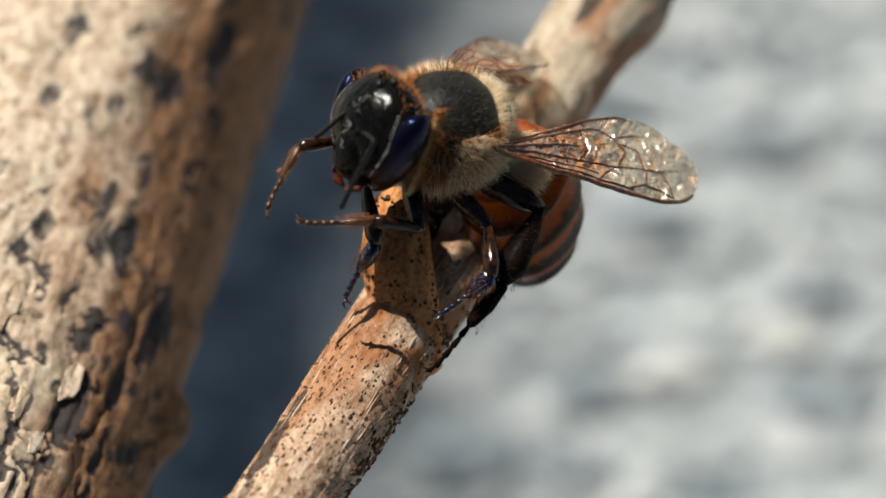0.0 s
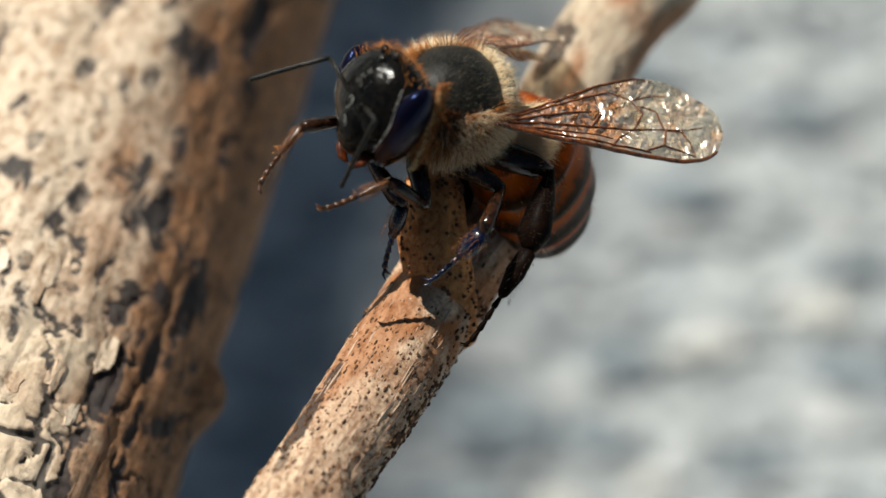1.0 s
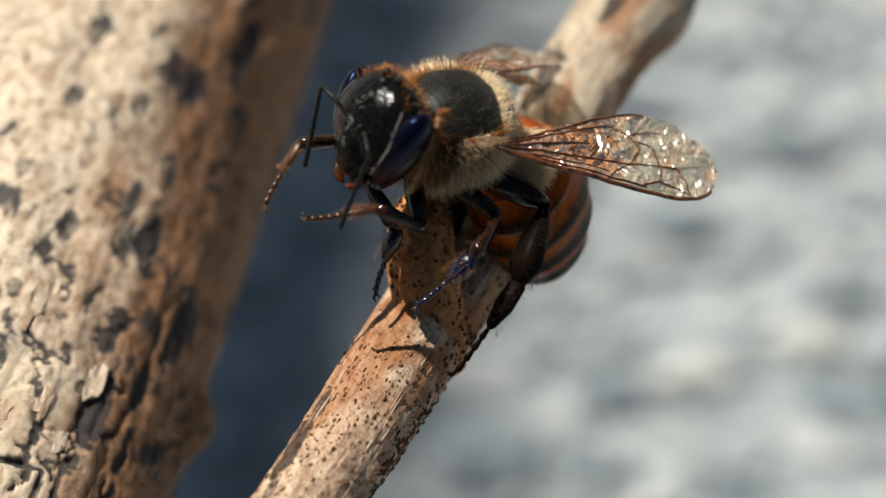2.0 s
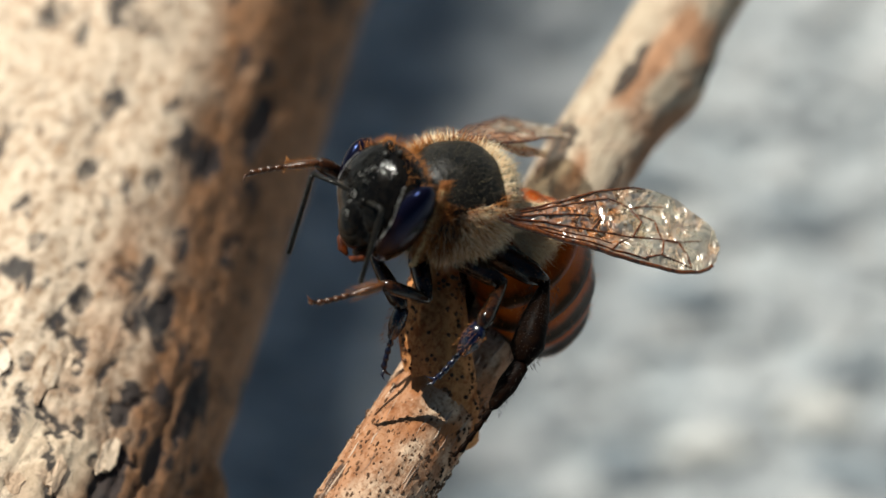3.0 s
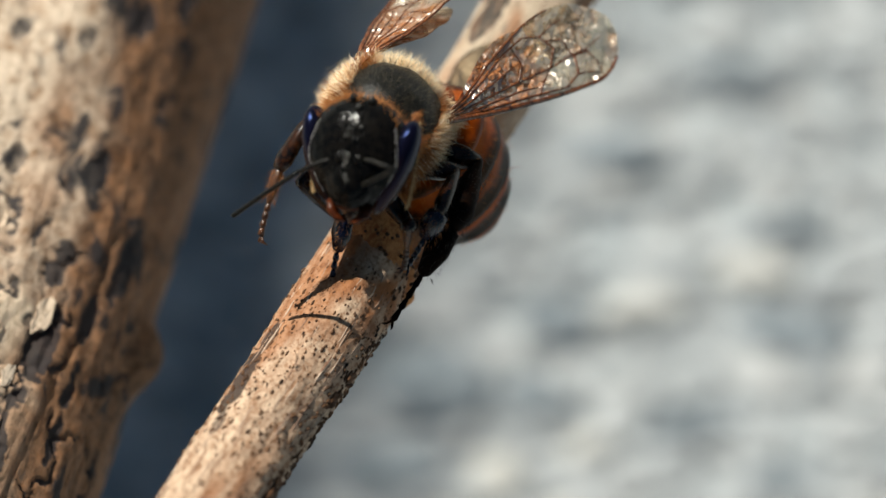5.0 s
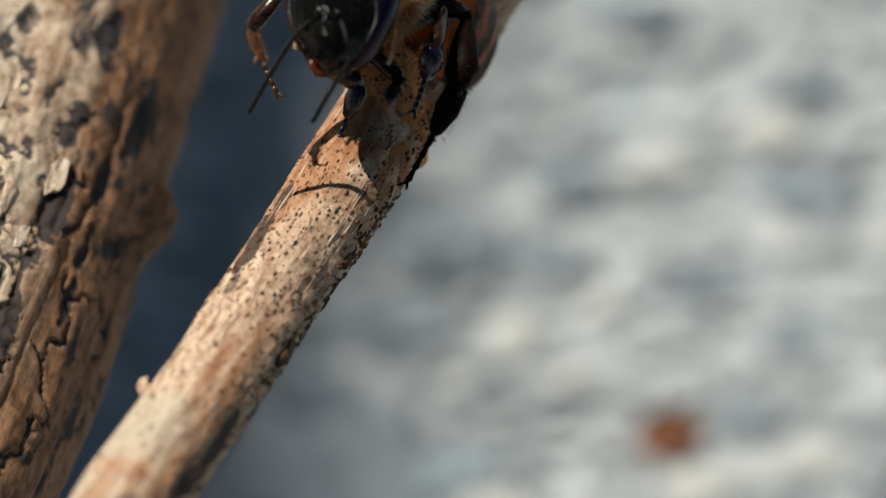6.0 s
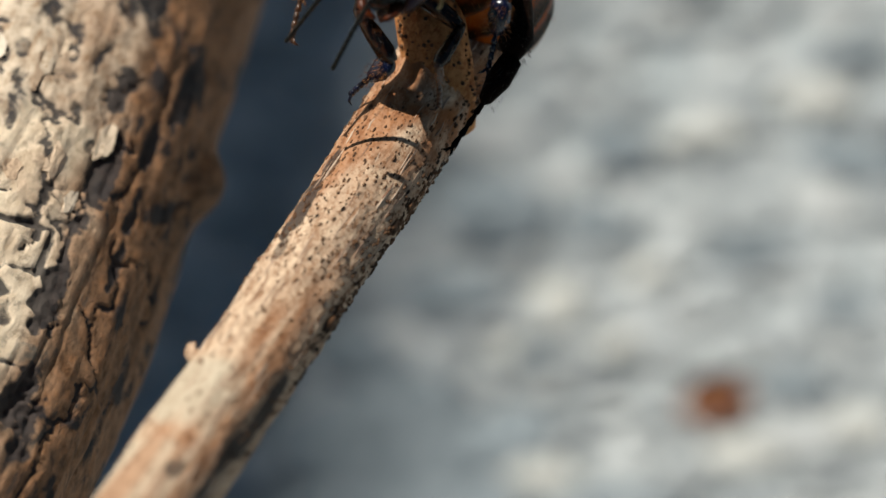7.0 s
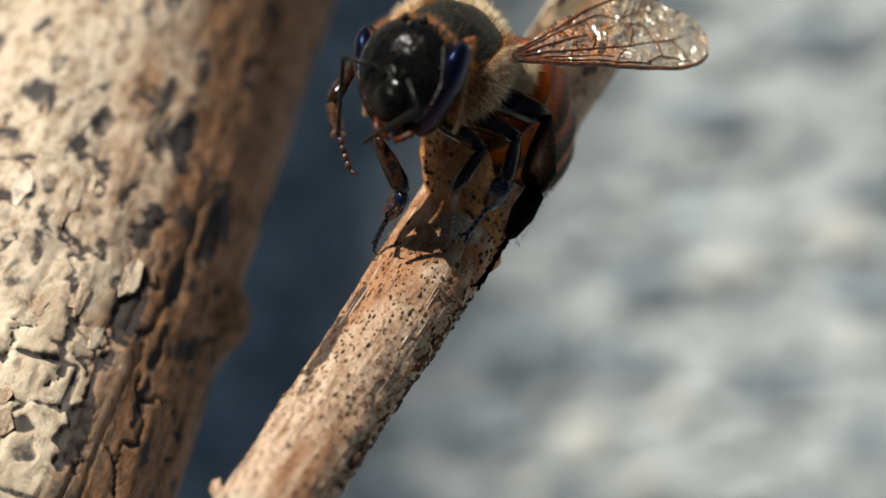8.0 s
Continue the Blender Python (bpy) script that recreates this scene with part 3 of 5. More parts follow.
def build_scrap():
    """A curled rusty scrap of dry leaf on the ground."""
    c = ground_spot(1268, 1090) / MM
    m, tree, bsdf = nodes_of("dry_leaf")
    link(tree, ramp(tree, noise_node(tree, 1.2), [(0.3, (0.07, 0.015, 0.002)), (0.7, (0.22, 0.070, 0.011))]), bsdf.inputs["Base Color"])
    bsdf.inputs["Roughness"].default_value = 0.7
    verts, faces = [], []
    rows, cols = 10, 8
    for side in (0.0, 0.12):
        for i in range(rows + 1):
            k = i / rows
            half = 1.15 * math.sin(math.pi * (0.06 + 0.9 * k)) ** 0.7
            for j in range(cols + 1):
                q = 2 * j / cols - 1
                a = q * 1.3
                verts.append((-2.3 + 4.6 * k, math.sin(a) * half * 1.35, 0.5 + half * (1 - math.cos(a)) + 0.3 * math.sin(k * 3) + side + 0.12 * noise.noise(Vector((k * 4, q * 2, 3)))))
    n = (rows + 1) * (cols + 1)
    for i in range(rows):
        for j in range(cols):
            q = (i * (cols + 1) + j, i * (cols + 1) + j + 1, (i + 1) * (cols + 1) + j + 1, (i + 1) * (cols + 1) + j)
            faces += [tuple(reversed(q)), tuple(x + n for x in q)]
    s = Shell().add(verts, faces)
    s.tube([(2.1, 0, 0.7), (2.9, 0.2, 0.6), (3.8, 0.5, 0.25)], [0.12, 0.1, 0.08], 7)
    ob = thing("leaf_scrap", s, m, "curled rusty scrap of dry leaf on stone ground", "leaf")
    ob.matrix_world = Matrix.Translation(c * MM) @ Matrix.Rotation(0.25, 4, "Z") @ Matrix.Scale(0.88, 4)


def stone_material(name, a, b):
    m, tree, bsdf = nodes_of(name)
    link(tree, ramp(tree, noise_node(tree, 0.9, 6), [(0.35, a), (0.65, b)]), bsdf.inputs["Base Color"])
    bsdf.inputs["Roughness"].default_value = 0.85
    bump(tree, bsdf, noise_node(tree, 2.5), 0.6, 0.3)
    return m


def build_stones():
    """Flat pebbles half sunk in the ground: plan place, half width, half depth. Dark ones are added to darken the
    ground, some where only shade falls.
    """
    rnd = random.Random(23)
    dull = stone_material("dark_shade_stone", (0.12, 0.145, 0.165), (0.29, 0.325, 0.35))
    bright = stone_material("pale_stone", (0.44, 0.435, 0.41), (0.56, 0.545, 0.51))
    # dark stone at 1402, 1070 stands in for the leaf scrap's shadow
    for x, y, w, d, pale in ((690, 1130, 5.0, 3.0, 0), (850, 1180, 5.0, 2.6, 0), (780, 1300, 6.0, 3.0, 0), (610, 1180, 4.0, 3.0, 0), (1080, 1290, 4.0, 1.6, 0), (882, 757, 3.6, 2.6, 0), (800, 905, 3.4, 2.0, 0), (722, 1207, 2.4, 1.8, 0), (1512, 667, 3.8, 1.6, 0), (640, 1010, 2.6, 2.2, 0), (1060, 780, 2.6, 1.2, 0),
                             (1402, 1070, 2.4, 1.3, 0), (1100, 640, 2.2, 1.5, 0), (760, 1080, 3.2, 1.5, 0), (1340, 830, 3.0, 1.1, 0), (930, 1020, 2.2, 1.2, 0), (1500, 930, 2.2, 1.2, 0),
                             (1190, 350, 3.4, 1.2, 0), (1420, 210, 3.6, 1.0, 0), (1130, 130, 3.0, 1.2, 0), (1500, 480, 2.6, 1.0, 0), (600, 1290, 3.0, 1.6, 0),
                             (994, 924, 1.7, 1.7, 1), (905, 1010, 1.3, 1.1, 1), (1150, 870, 1.8, 1.0, 1), (1450, 560, 2.4, 1.3, 1), (1100, 1000, 1.4, 1.0, 1), (960, 1230, 2.4, 1.4, 1), (1250, 620, 2.6, 1.0, 1), (1330, 1190, 2.6, 1.3, 1), (1530, 1140, 2.0, 1.2, 1)):
        s = Shell()
        seed = Vector((x * 0.13, y * 0.17, 0))
        s.ball((0, 0, 0), (w, d * 0.9, 0.8), 9, 14, lambda n: 1 + 0.35 * noise.noise(n * 1.6 + seed))
        ob = thing("stone", s, bright if pale else dull, ("small pale cream pebble" if pale else "flat dark slate-grey stone") + " half sunk in gritty ground", "stone", group="stones on the ground")
        ob.matrix_world = Matrix.Translation(ground_spot(x, y) + Vector((0, 0, 0.0003))) @ Matrix.Rotation(rnd.uniform(-0.3, 0.3), 4, "Z")


build_pores()
build_scrap()
build_stones()


# ---- bee ----
BLACK = chitin("black_shell", (0.004, 0.004, 0.004), (0.014, 0.012, 0.009), 0.30, grain=0.6, gloss=0.15)
FACE = chitin("face_shell", (0.002, 0.002, 0.002), (0.006, 0.005, 0.004), 0.15, grain=0.1, gloss=0.11)
bump(FACE.node_tree, FACE.node_tree.nodes["Principled BSDF"], noise_node(FACE.node_tree, 3.0, 3, 0.5), 0.6, 0.10)
BROWN = chitin("brown_shell", (0.022, 0.008, 0.003), (0.085, 0.027, 0.006), 0.3)
AMBER = chitin("amber_shell", (0.030, 0.006, 0.0015), (0.095, 0.020, 0.004), 0.3, gloss=0.2)
LEGS = chitin("leg_shell", (0.003, 0.003, 0.003), (0.036, 0.012, 0.004), 0.14, grain=0.12, gloss=0.28)
# black foot shell with the sky's blue sheen put into its colour
SKY_SHEEN = chitin("sky_sheen_shell", (0.002, 0.002, 0.008), (0.003, 0.005, 0.022), 0.22, grain=0.2, gloss=0.5)
LEG_FUR = fur("leg_fur", (0.003, 0.003, 0.002), (0.018, 0.010, 0.006))
MATTE = chitin("hind_leg_shell", (0.003, 0.002, 0.002), (0.009, 0.004, 0.002), 0.42, grain=0.2, gloss=0.02)
CREAM_FUR = fur("cream_fur", (0.78, 0.50, 0.22), (0.98, 0.87, 0.66))
RUST_FUR = fur("rust_fur", (0.18, 0.050, 0.006), (0.52, 0.19, 0.030))
DARK_FUR = fur("dark_fur", (0.010, 0.009, 0.006), (0.11, 0.085, 0.04))


def eye_material():
    m, tree, bsdf = nodes_of("compound_eye")
    bsdf.inputs["Roughness"].default_value = 0.17
    bsdf.inputs["Specular IOR Level"].default_value = 0.16
    # blue specular tint paints the sky's glint on a dark eye
    bsdf.inputs["Specular Tint"].default_value = (0.20, 0.34, 1.0, 1)
    tc = tree.nodes.new("ShaderNodeTexCoord")
    sep = tree.nodes.new("ShaderNodeSeparateXYZ")
    link(tree, tc.outputs["Object"], sep.inputs[0])
    low = tree.nodes.new("ShaderNodeMapRange")
    low.inputs["From Min"].default_value, low.inputs["From Max"].default_value = -1.5 * MM, 0.4 * MM
    link(tree, sep.outputs[2], low.inputs["Value"])
    link(tree, ramp(tree, low.outputs[0], [(0.1, (0.030, 0.011, 0.004)), (0.9, (0.003, 0.003, 0.008))]), bsdf.inputs["Base Color"])
    vor = tree.nodes.new("ShaderNodeTexVoronoi")
    vor.inputs["Scale"].default_value = 28000
    link(tree, tc.outputs["Object"], vor.inputs["Vector"])
    bump(tree, bsdf, vor.outputs["Distance"], 0.25, 0.01)
    return m


def tergite_material():
    m, tree, bsdf = nodes_of("banded_shell")
    n = noise_node(tree, 1.1)
    band = value_of(tree, "band")
    add = tree.nodes.new("ShaderNodeMath")
    add.operation = "MULTIPLY_ADD"
    link(tree, n, add.inputs[0])
    add.inputs[1].default_value = 0.72
    link(tree, band, add.inputs[2])
    col = ramp(tree, add.outputs[0], [(0.20, (0.14, 0.027, 0.002)), (0.40, (0.38, 0.074, 0.004)), (0.70, (0.24, 0.042, 0.003)), (0.88, (0.022, 0.007, 0.002)), (1.1, (0.009, 0.004, 0.002))])
    link(tree, col, bsdf.inputs["Base Color"])
    bsdf.inputs["Roughness"].default_value = 0.34
    bsdf.inputs["Specular IOR Level"].default_value = 0.10
    bsdf.inputs["Specular Tint"].default_value = (1.0, 0.62, 0.30, 1)
    bump(tree, bsdf, noise_node(tree, 18.0, 3), 0.3, 0.02)
    return m


def membrane_material():
    """Clear film, amber at the root, with a crumpled gloss."""
    m, tree, bsdf = nodes_of("wing_membrane")
    n = noise_node(tree, 1.1, 4)
    tc = tree.nodes.new("ShaderNodeTexCoord")
    sep = tree.nodes.new("ShaderNodeSeparateXYZ")
    link(tree, tc.outputs["Object"], sep.inputs[0])
    rng = tree.nodes.new("ShaderNodeMapRange")
    rng.inputs["From Min"].default_value, rng.inputs["From Max"].default_value = 2.0 * MM, 5.5 * MM
    rng.inputs["To Max"].default_value = 0.62
    link(tree, sep.outputs[0], rng.inputs["Value"])
    body = tree.nodes.new("ShaderNodeMath")
    body.operation = "MULTIPLY_ADD"
    link(tree, n, body.inputs[0])
    body.inputs[1].default_value = 0.7
    link(tree, rng.outputs[0], body.inputs[2])
    clear = tree.nodes.new("ShaderNodeBsdfTransparent")
    link(tree, ramp(tree, body.outputs[0], [(0.25, (0.90, 0.70, 0.50)), (1.0, (0.95, 0.90, 0.80))]), clear.inputs["Color"])
    link(tree, ramp(tree, body.outputs[0], [(0.25, (0.44, 0.14, 0.038)), (0.8, (0.54, 0.23, 0.085)), (1.2, (0.66, 0.52, 0.38))]), bsdf.inputs["Base Color"])
    bsdf.inputs["Roughness"].default_value = 0.26
    bsdf.inputs["Specular IOR Level"].default_value = 0.8
    bump(tree, bsdf, noise_node(tree, 2.2, 2, distort=0.4), 1.0, 0.9)
    shine = tree.nodes.new("ShaderNodeBsdfGlossy")
    shine.inputs["Roughness"].default_value = 0.36
    shine.inputs["Color"].default_value = (1.0, 0.93, 0.84, 1)
    bump(tree, shine, noise_node(tree, 0.95, 2, 0.5, distort=1.0), 1.0, 0.9)
    film = tree.nodes.new("ShaderNodeMixShader")
    link(tree, ramp(tree, body.outputs[0], [(0.25, GREY(0.78)), (0.70, GREY(0.54)), (1.0, GREY(0.27)), (1.3, GREY(0.09))]), film.inputs[0])
    link(tree, clear.outputs[0], film.inputs[1])
    link(tree, bsdf.outputs[0], film.inputs[2])
    mixer = tree.nodes.new("ShaderNodeMixShader")
    link(tree, ramp(tree, noise_node(tree, 1.25, 4, 0.62, distort=1.2), [(0.46, GREY(0.03)), (0.54, GREY(0.36))]), mixer.inputs[0])
    link(tree, film.outputs[0], mixer.inputs[1])
    link(tree, shine.outputs[0], mixer.inputs[2])
    link(tree, mixer.outputs[0], tree.nodes["Material Output"].inputs["Surface"])
    return m


EYE_SHELL, BANDED, MEMBRANE = eye_material(), tergite_material(), membrane_material()
VEIN = chitin("wing_vein", (0.030, 0.008, 0.003), (0.16, 0.045, 0.010), 0.22)


def fuzz(count, seed, place, length, width, bend=0.3):
    """Hairs on a rounded body; place(rnd) gives a root and a way, or None."""
    rnd = random.Random(seed)
    s = Shell()
    k = 0
    while k < count:
        k += 1
        got = place(rnd)
        if got:
            root, way = got
            way = Vector(way) + Vector((rnd.gauss(0, 0.22), rnd.gauss(0, 0.22), rnd.gauss(0, 0.22)))
            s.hair(root, way, length * rnd.uniform(0.55, 1.15), width, rnd, bend)
    return s


def on_ball(rnd, r, c=(0, 0, 0)):
    n = Vector((rnd.gauss(0, 1), rnd.gauss(0, 1), rnd.gauss(0, 1))).normalized()
    p = Vector((n.x * r[0], n.y * r[1], n.z * r[2])) * 0.97
    way = Vector((n.x / r[0], n.y / r[1], n.z / r[2])).normalized()
    return n, p + Vector(c), way


# body sizes in millimetres; x runs to the head, y to the bee's left, z to its back
THORAX = (2.05, 1.95, 1.85)
NECK = Vector((1.68, 0.0, 0.30))
WAIST = Vector((-1.95, 0.0, -0.90))
WING_ROOT = Vector((-0.6, 1.80, 0.84))


def build_thorax(bee):
    s = Shell()
    s.ball((0, 0, 0), THORAX, 26, 36, lambda n: 1 + 0.03 * noise.noise(n * 3))
    s.ball((-1.35, 0, 0.75), (0.75, 1.25, 0.62), 12, 18)
    s.ball((0.35, 0, -1.15), (1.35, 1.25, 1.05), 14, 20)
    th = part("thorax", s, BLACK, bee, "black shell of the thorax")

    def cream(rnd):
        n, p, way = on_ball(rnd, THORAX)
        if n.z > 0.40 and n.x > -0.55 and abs(n.y) < 0.80:
            return None
        if n.x > 0.35 and rnd.random() < 0.9:
            return None
        if n.x > -0.25 and n.z > -0.45 and abs(n.y) > 0.5 and rnd.random() < 0.45:
            return None
        return (p, way + Vector((-0.25, 0, -0.1)))

    def rust(rnd):
        n, p, way = on_ball(rnd, THORAX)
        if n.x > 0.40 and -0.5 < n.z < 0.62 and n.x < 0.93 or (n.z < 0.60 and abs(n.y) > 0.5 and rnd.random() < 0.9):
            return (p, way + Vector((0.15, 0, 0.1)))
        return None

    def dark(rnd):
        n, p, way = on_ball(rnd, THORAX)
        if n.z > 0.32 and n.x > -0.6 and rnd.random() < 0.7:
            return (p, way + Vector((-0.5, 0, 0)))
        return None
    part("fur", fuzz(32000, 11, cream, 0.46, 0.0085, 0.55), CREAM_FUR, th, "dense cream fur")
    part("fur", fuzz(15000, 12, rust, 0.44, 0.010, 0.5), RUST_FUR, th, "rusty brown fur")
    def under(rnd):
        n, p, way = on_ball(rnd, (1.35, 1.25, 1.05), (0.35, 0, -1.15))
        return (p, way) if n.z < 0.25 else None
    part("fur", fuzz(3800, 14, under, 0.5, 0.010, 0.5), fur("belly_fur", (0.25, 0.14, 0.05), (0.70, 0.54, 0.34)), th, "greyish belly fur")
    part("fur", fuzz(7000, 13, dark, 0.24, 0.006, 0.4), DARK_FUR, th, "short dark fur")
    s = Shell()
    s.tube([NECK + Vector((-0.5, 0, 0)), NECK, NECK + Vector((0.45, 0, -0.1))], [0.75, 0.6, 0.5], 14)
    part("neck", s, BROWN, bee)
    s = Shell()
    s.tube([WAIST + Vector((0.5, 0, 0.1)), WAIST, WAIST + Vector((-0.3, 0, -0.05))], [0.7, 0.45, 0.5], 14)
    part("waist", s, BROWN, bee)


def build_abdomen(bee):
    """Six overlapping rings that taper to a point; own x runs from the waist to the tip."""
    radius = [0.8, 1.70, 2.22, 2.32, 2.14, 1.66, 0.9]
    length = 7.1
    step = length / 6

    def profile(x):
        k = max(0.0, min(5.999, x / step))
        i = int(k)
        t = k - i
        t = t * t * (3 - 2 * t)
        return radius[i] * (1 - t) + radius[i + 1] * t

    def ring(x0, x1, grow, rows=7, sides=32, band=0.62):
        s = Shell()
        verts, faces, tags = [], [], []
        for i in range(rows + 1):
            k = i / rows
            x = x0 + (x1 - x0) * k
            r = profile(x) * (1 + grow * (0.4 + 0.6 * k)) if x < length else 0.1
            for j in range(sides):
                a = 2 * math.pi * j / sides
                verts.append((x, r * 1.02 * math.cos(a), r * 0.9 * math.sin(a) - 0.02 * x * x))
                tags.append(k * band - 0.20 * smooth_step(0.9, 1.0, k))
        for i in range(rows):
            for j in range(sides):
                q = (j + 1) % sides
                faces.append((i * sides + j, i * sides + q, (i + 1) * sides + q, (i + 1) * sides + j))
        faces.append(tuple(range(sides - 1, -1, -1)))
        faces.append(tuple(rows * sides + j for j in range(sides)))
        return s.add(verts, faces, tags)
    s = ring(0.0, step * 1.12, 0.02, band=0.5)
    ab = part("abdomen", s, BANDED, bee, "amber abdomen with dark bands", attr="band")
    for i in range(1, 6):
        part("abdomen_ring", ring(i * step - 0.05, (i + 1) * step + (0.14 if i < 5 else 0.0), 0.035, band=(0, 0.60, 0.70, 0.80, 0.9, 1.0)[i]), BANDED, ab, attr="band")

    def down(rnd):
        x = rnd.uniform(0.1, 6.6)
        a = rnd.uniform(0, 2 * math.pi)
        r = profile(x)
        if rnd.random() < x / 9:
            return None
        return (Vector((x, r * 1.02 * math.cos(a), r * 0.9 * math.sin(a) - 0.02 * x * x)), Vector((0.9, math.cos(a), math.sin(a))))
    part("fur", fuzz(1100, 21, down, 0.34, 0.008), RUST_FUR, ab, "sparse rusty down")

    def collar(rnd):
        x = rnd.uniform(0.2, 1.5)
        a = rnd.uniform(0.36 * math.pi, 0.8 * math.pi)
        r = profile(x)
        return (Vector((x, r * 1.02 * math.cos(a), r * 0.9 * math.sin(a) - 0.02 * x * x)), Vector((0.5, math.cos(a), math.sin(a))))
    part("fur", fuzz(4200, 22, collar, 0.42, 0.009, 0.5), CREAM_FUR, ab, "cream fur over the first ring")
    s = Shell()
    s.tube([(6.7, 0, -0.9), (7.0, 0, -1.0), (7.3, 0, -1.1)], [0.22, 0.13, 0.02], 8)
    part("tail_tip", s, BROWN, ab)
    return ab


HEAD_SIZE = 1.18
head_part = part


def build_head(bee):
    """Origin at the neck; x out of the face, z to the crown."""
    def part(name, shell, material, parent, label=""):
        shell.v = [(x * HEAD_SIZE, y * HEAD_SIZE, z * HEAD_SIZE) for x, y, z in shell.v]
        return head_part(name, shell, material, parent, label)
    C = Vector((1.0, 0, -0.15))

    def skull(n):
        low = smooth_step(0.1, -1.0, n.z)
        return (1 - 0.1 * low, 1 - 0.36 * low, 1.0)
    s = Shell()
    s.ball(C, (1.05, 1.60, 1.66), 26, 34, skull)
    s.ball(C + Vector((0.60, 0, -0.62)), (0.46, 0.72, 0.80), 16, 22)
    s.ball(C + Vector((0.55, 0, 0.45)), (0.42, 0.62, 0.55), 12, 18)
    for sg in (1, -1):
        s.ball(C + Vector((0.98, 0.26 * sg, 0.06)), (0.12, 0.17, 0.17), 8, 12)
    head = part("head", s, FACE, bee, "black face with short pale hairs")
    head.location = NECK * MM
    for sg in (1, -1):
        turn = Euler((radians(-19 * sg), radians(10), radians(10 * sg))).to_matrix()
        e = Shell()
        e.ball(C + Vector((-0.12, 0.98 * sg, -0.18)), (0.78, 0.50, 1.50), 24, 30, turn=turn)
        part("eye", e, EYE_SHELL, head, "glossy blue-black compound eye")
        j = Shell()
        j.tube([C + Vector((0.35, 0.52 * sg, -1.25)), C + Vector((0.45, 0.46 * sg, -1.50)), C + Vector((0.50, 0.28 * sg, -1.70)), C + Vector((0.48, 0.06 * sg, -1.76))],
               [0.17, 0.19, 0.15, 0.06], 12, 0.7)
        part("mandible", j, AMBER, head, "amber brown mandible")
    for x, y, z in ((0.52, 0, 1.42), (0.28, 0.27, 1.62), (0.28, -0.27, 1.62)):
        o = Shell()
        o.ball(C + Vector((x, y, z)), (0.13, 0.13, 0.13), 8, 12)
        part("ocellus", o, BLACK, head)
    y = Shell()
    y.ball(C + Vector((0.78, 0, -0.55)), (0.36, 0.56, 0.62), 14, 20)
    part("clypeus", y, FACE, head, "domed black lower face")
    l = Shell()
    l.ball(C + Vector((0.66, 0, -1.30)), (0.14, 0.36, 0.15), 8, 14)
    part("labrum", l, AMBER, head, "amber lip")
    t = Shell()
    t.tube([C + Vector((0.15, 0, -1.35)), C + Vector((0.2, 0, -1.65)), C + Vector((0.1, 0, -1.85))], [0.22, 0.15, 0.07], 10)
    part("tongue", t, BROWN, head)

    def face(rnd):
        n, p, way = on_ball(rnd, (1.05, 1.34, 1.60), C)
        if n.x > 0.25 and rnd.random() < 0.55:
            return (p, way + Vector((0, 0, -0.3)))
        if n.x < 0.05 and n.x > -0.6:
            return (p, way)
        return None

    def crown(rnd):
        n, p, way = on_ball(rnd, (1.05, 1.45, 1.66), C)
        if n.z > 0.55 and n.x < 0.35:
            return (p, way + Vector((0.1, 0, 0.3)))
        return None
    part("fur", fuzz(800, 31, face, 0.15, 0.006, 0.4), fur("grey_fur", (0.010, 0.009, 0.008), (0.09, 0.08, 0.065)), head, "sparse pale face hair")
    # near-white hairs: silvery down, and the face's glints put into colour
    silver_glint = fur("silver_glint_fur", (0.06, 0.055, 0.05), (0.60, 0.58, 0.55))

    def on_face(y, z):
        low = smooth_step(0.1, -1.0, z / 1.66)
        return C + Vector((1.07 * (1 - 0.1 * low) * math.sqrt(max(0.02, 1 - (y / 1.6) ** 2 - (z / 1.66) ** 2)), y * (1 - 0.36 * low), z))

    def keel(r):
        """The ridge down the middle of the face, and a tuft over each antenna; pale hairs also stand for glints."""
        z = r.uniform(-0.75, 1.15)
        y = r.gauss(0, 0.07) + 0.16 * r.choice((-1, 0, 0, 1)) * (z > 0.25)
        if noise.noise(Vector((y * 3, z * 3.4, 7.0))) < 0.02:
            return None
        return on_face(y, z) + Vector((0.10 if z < 0 else 0.02, 0, 0)), Vector((1, r.gauss(0, 0.5), -0.5))

    def orbit(r):
        """The glossy inner margin of each eye, its glint painted as pale hairs."""
        z, sg = r.uniform(-1.05, 1.0), r.choice((1, -1))
        return on_face(sg * (1.27 - 0.20 * z * z + r.gauss(0, 0.012)), z), Vector((1, -0.3 * sg, -0.4))
    part("fur", fuzz(260, 34, keel, 0.10, 0.0055, 0.5), silver_glint, head, "silvery tufts down the face")
    part("fur", fuzz(360, 35, orbit, 0.08, 0.0055, 0.5), silver_glint, head, "silvery margin of the eyes")
    gold = fuzz(900, 36, lambda r: (lambda a, sg: (C + Vector((-0.62 + r.gauss(0, 0.06), sg * (1.30 + 0.14 * math.cos(a)), 0.02 + 1.30 * math.sin(a))), Vector((0.1, sg * 1.0, 0.7 * math.sin(a)))))(r.uniform(-1.5, 1.0), r.choice((1, -1))), 0.12, 0.008)
    part("fur", gold, fur("gold_fur", (0.40, 0.22, 0.06), (0.85, 0.66, 0.36)), head, "golden fringe round the eyes")
    part("fur", fuzz(2600, 32, crown, 0.30, 0.009, 0.4), RUST_FUR, head, "rusty crown fur")
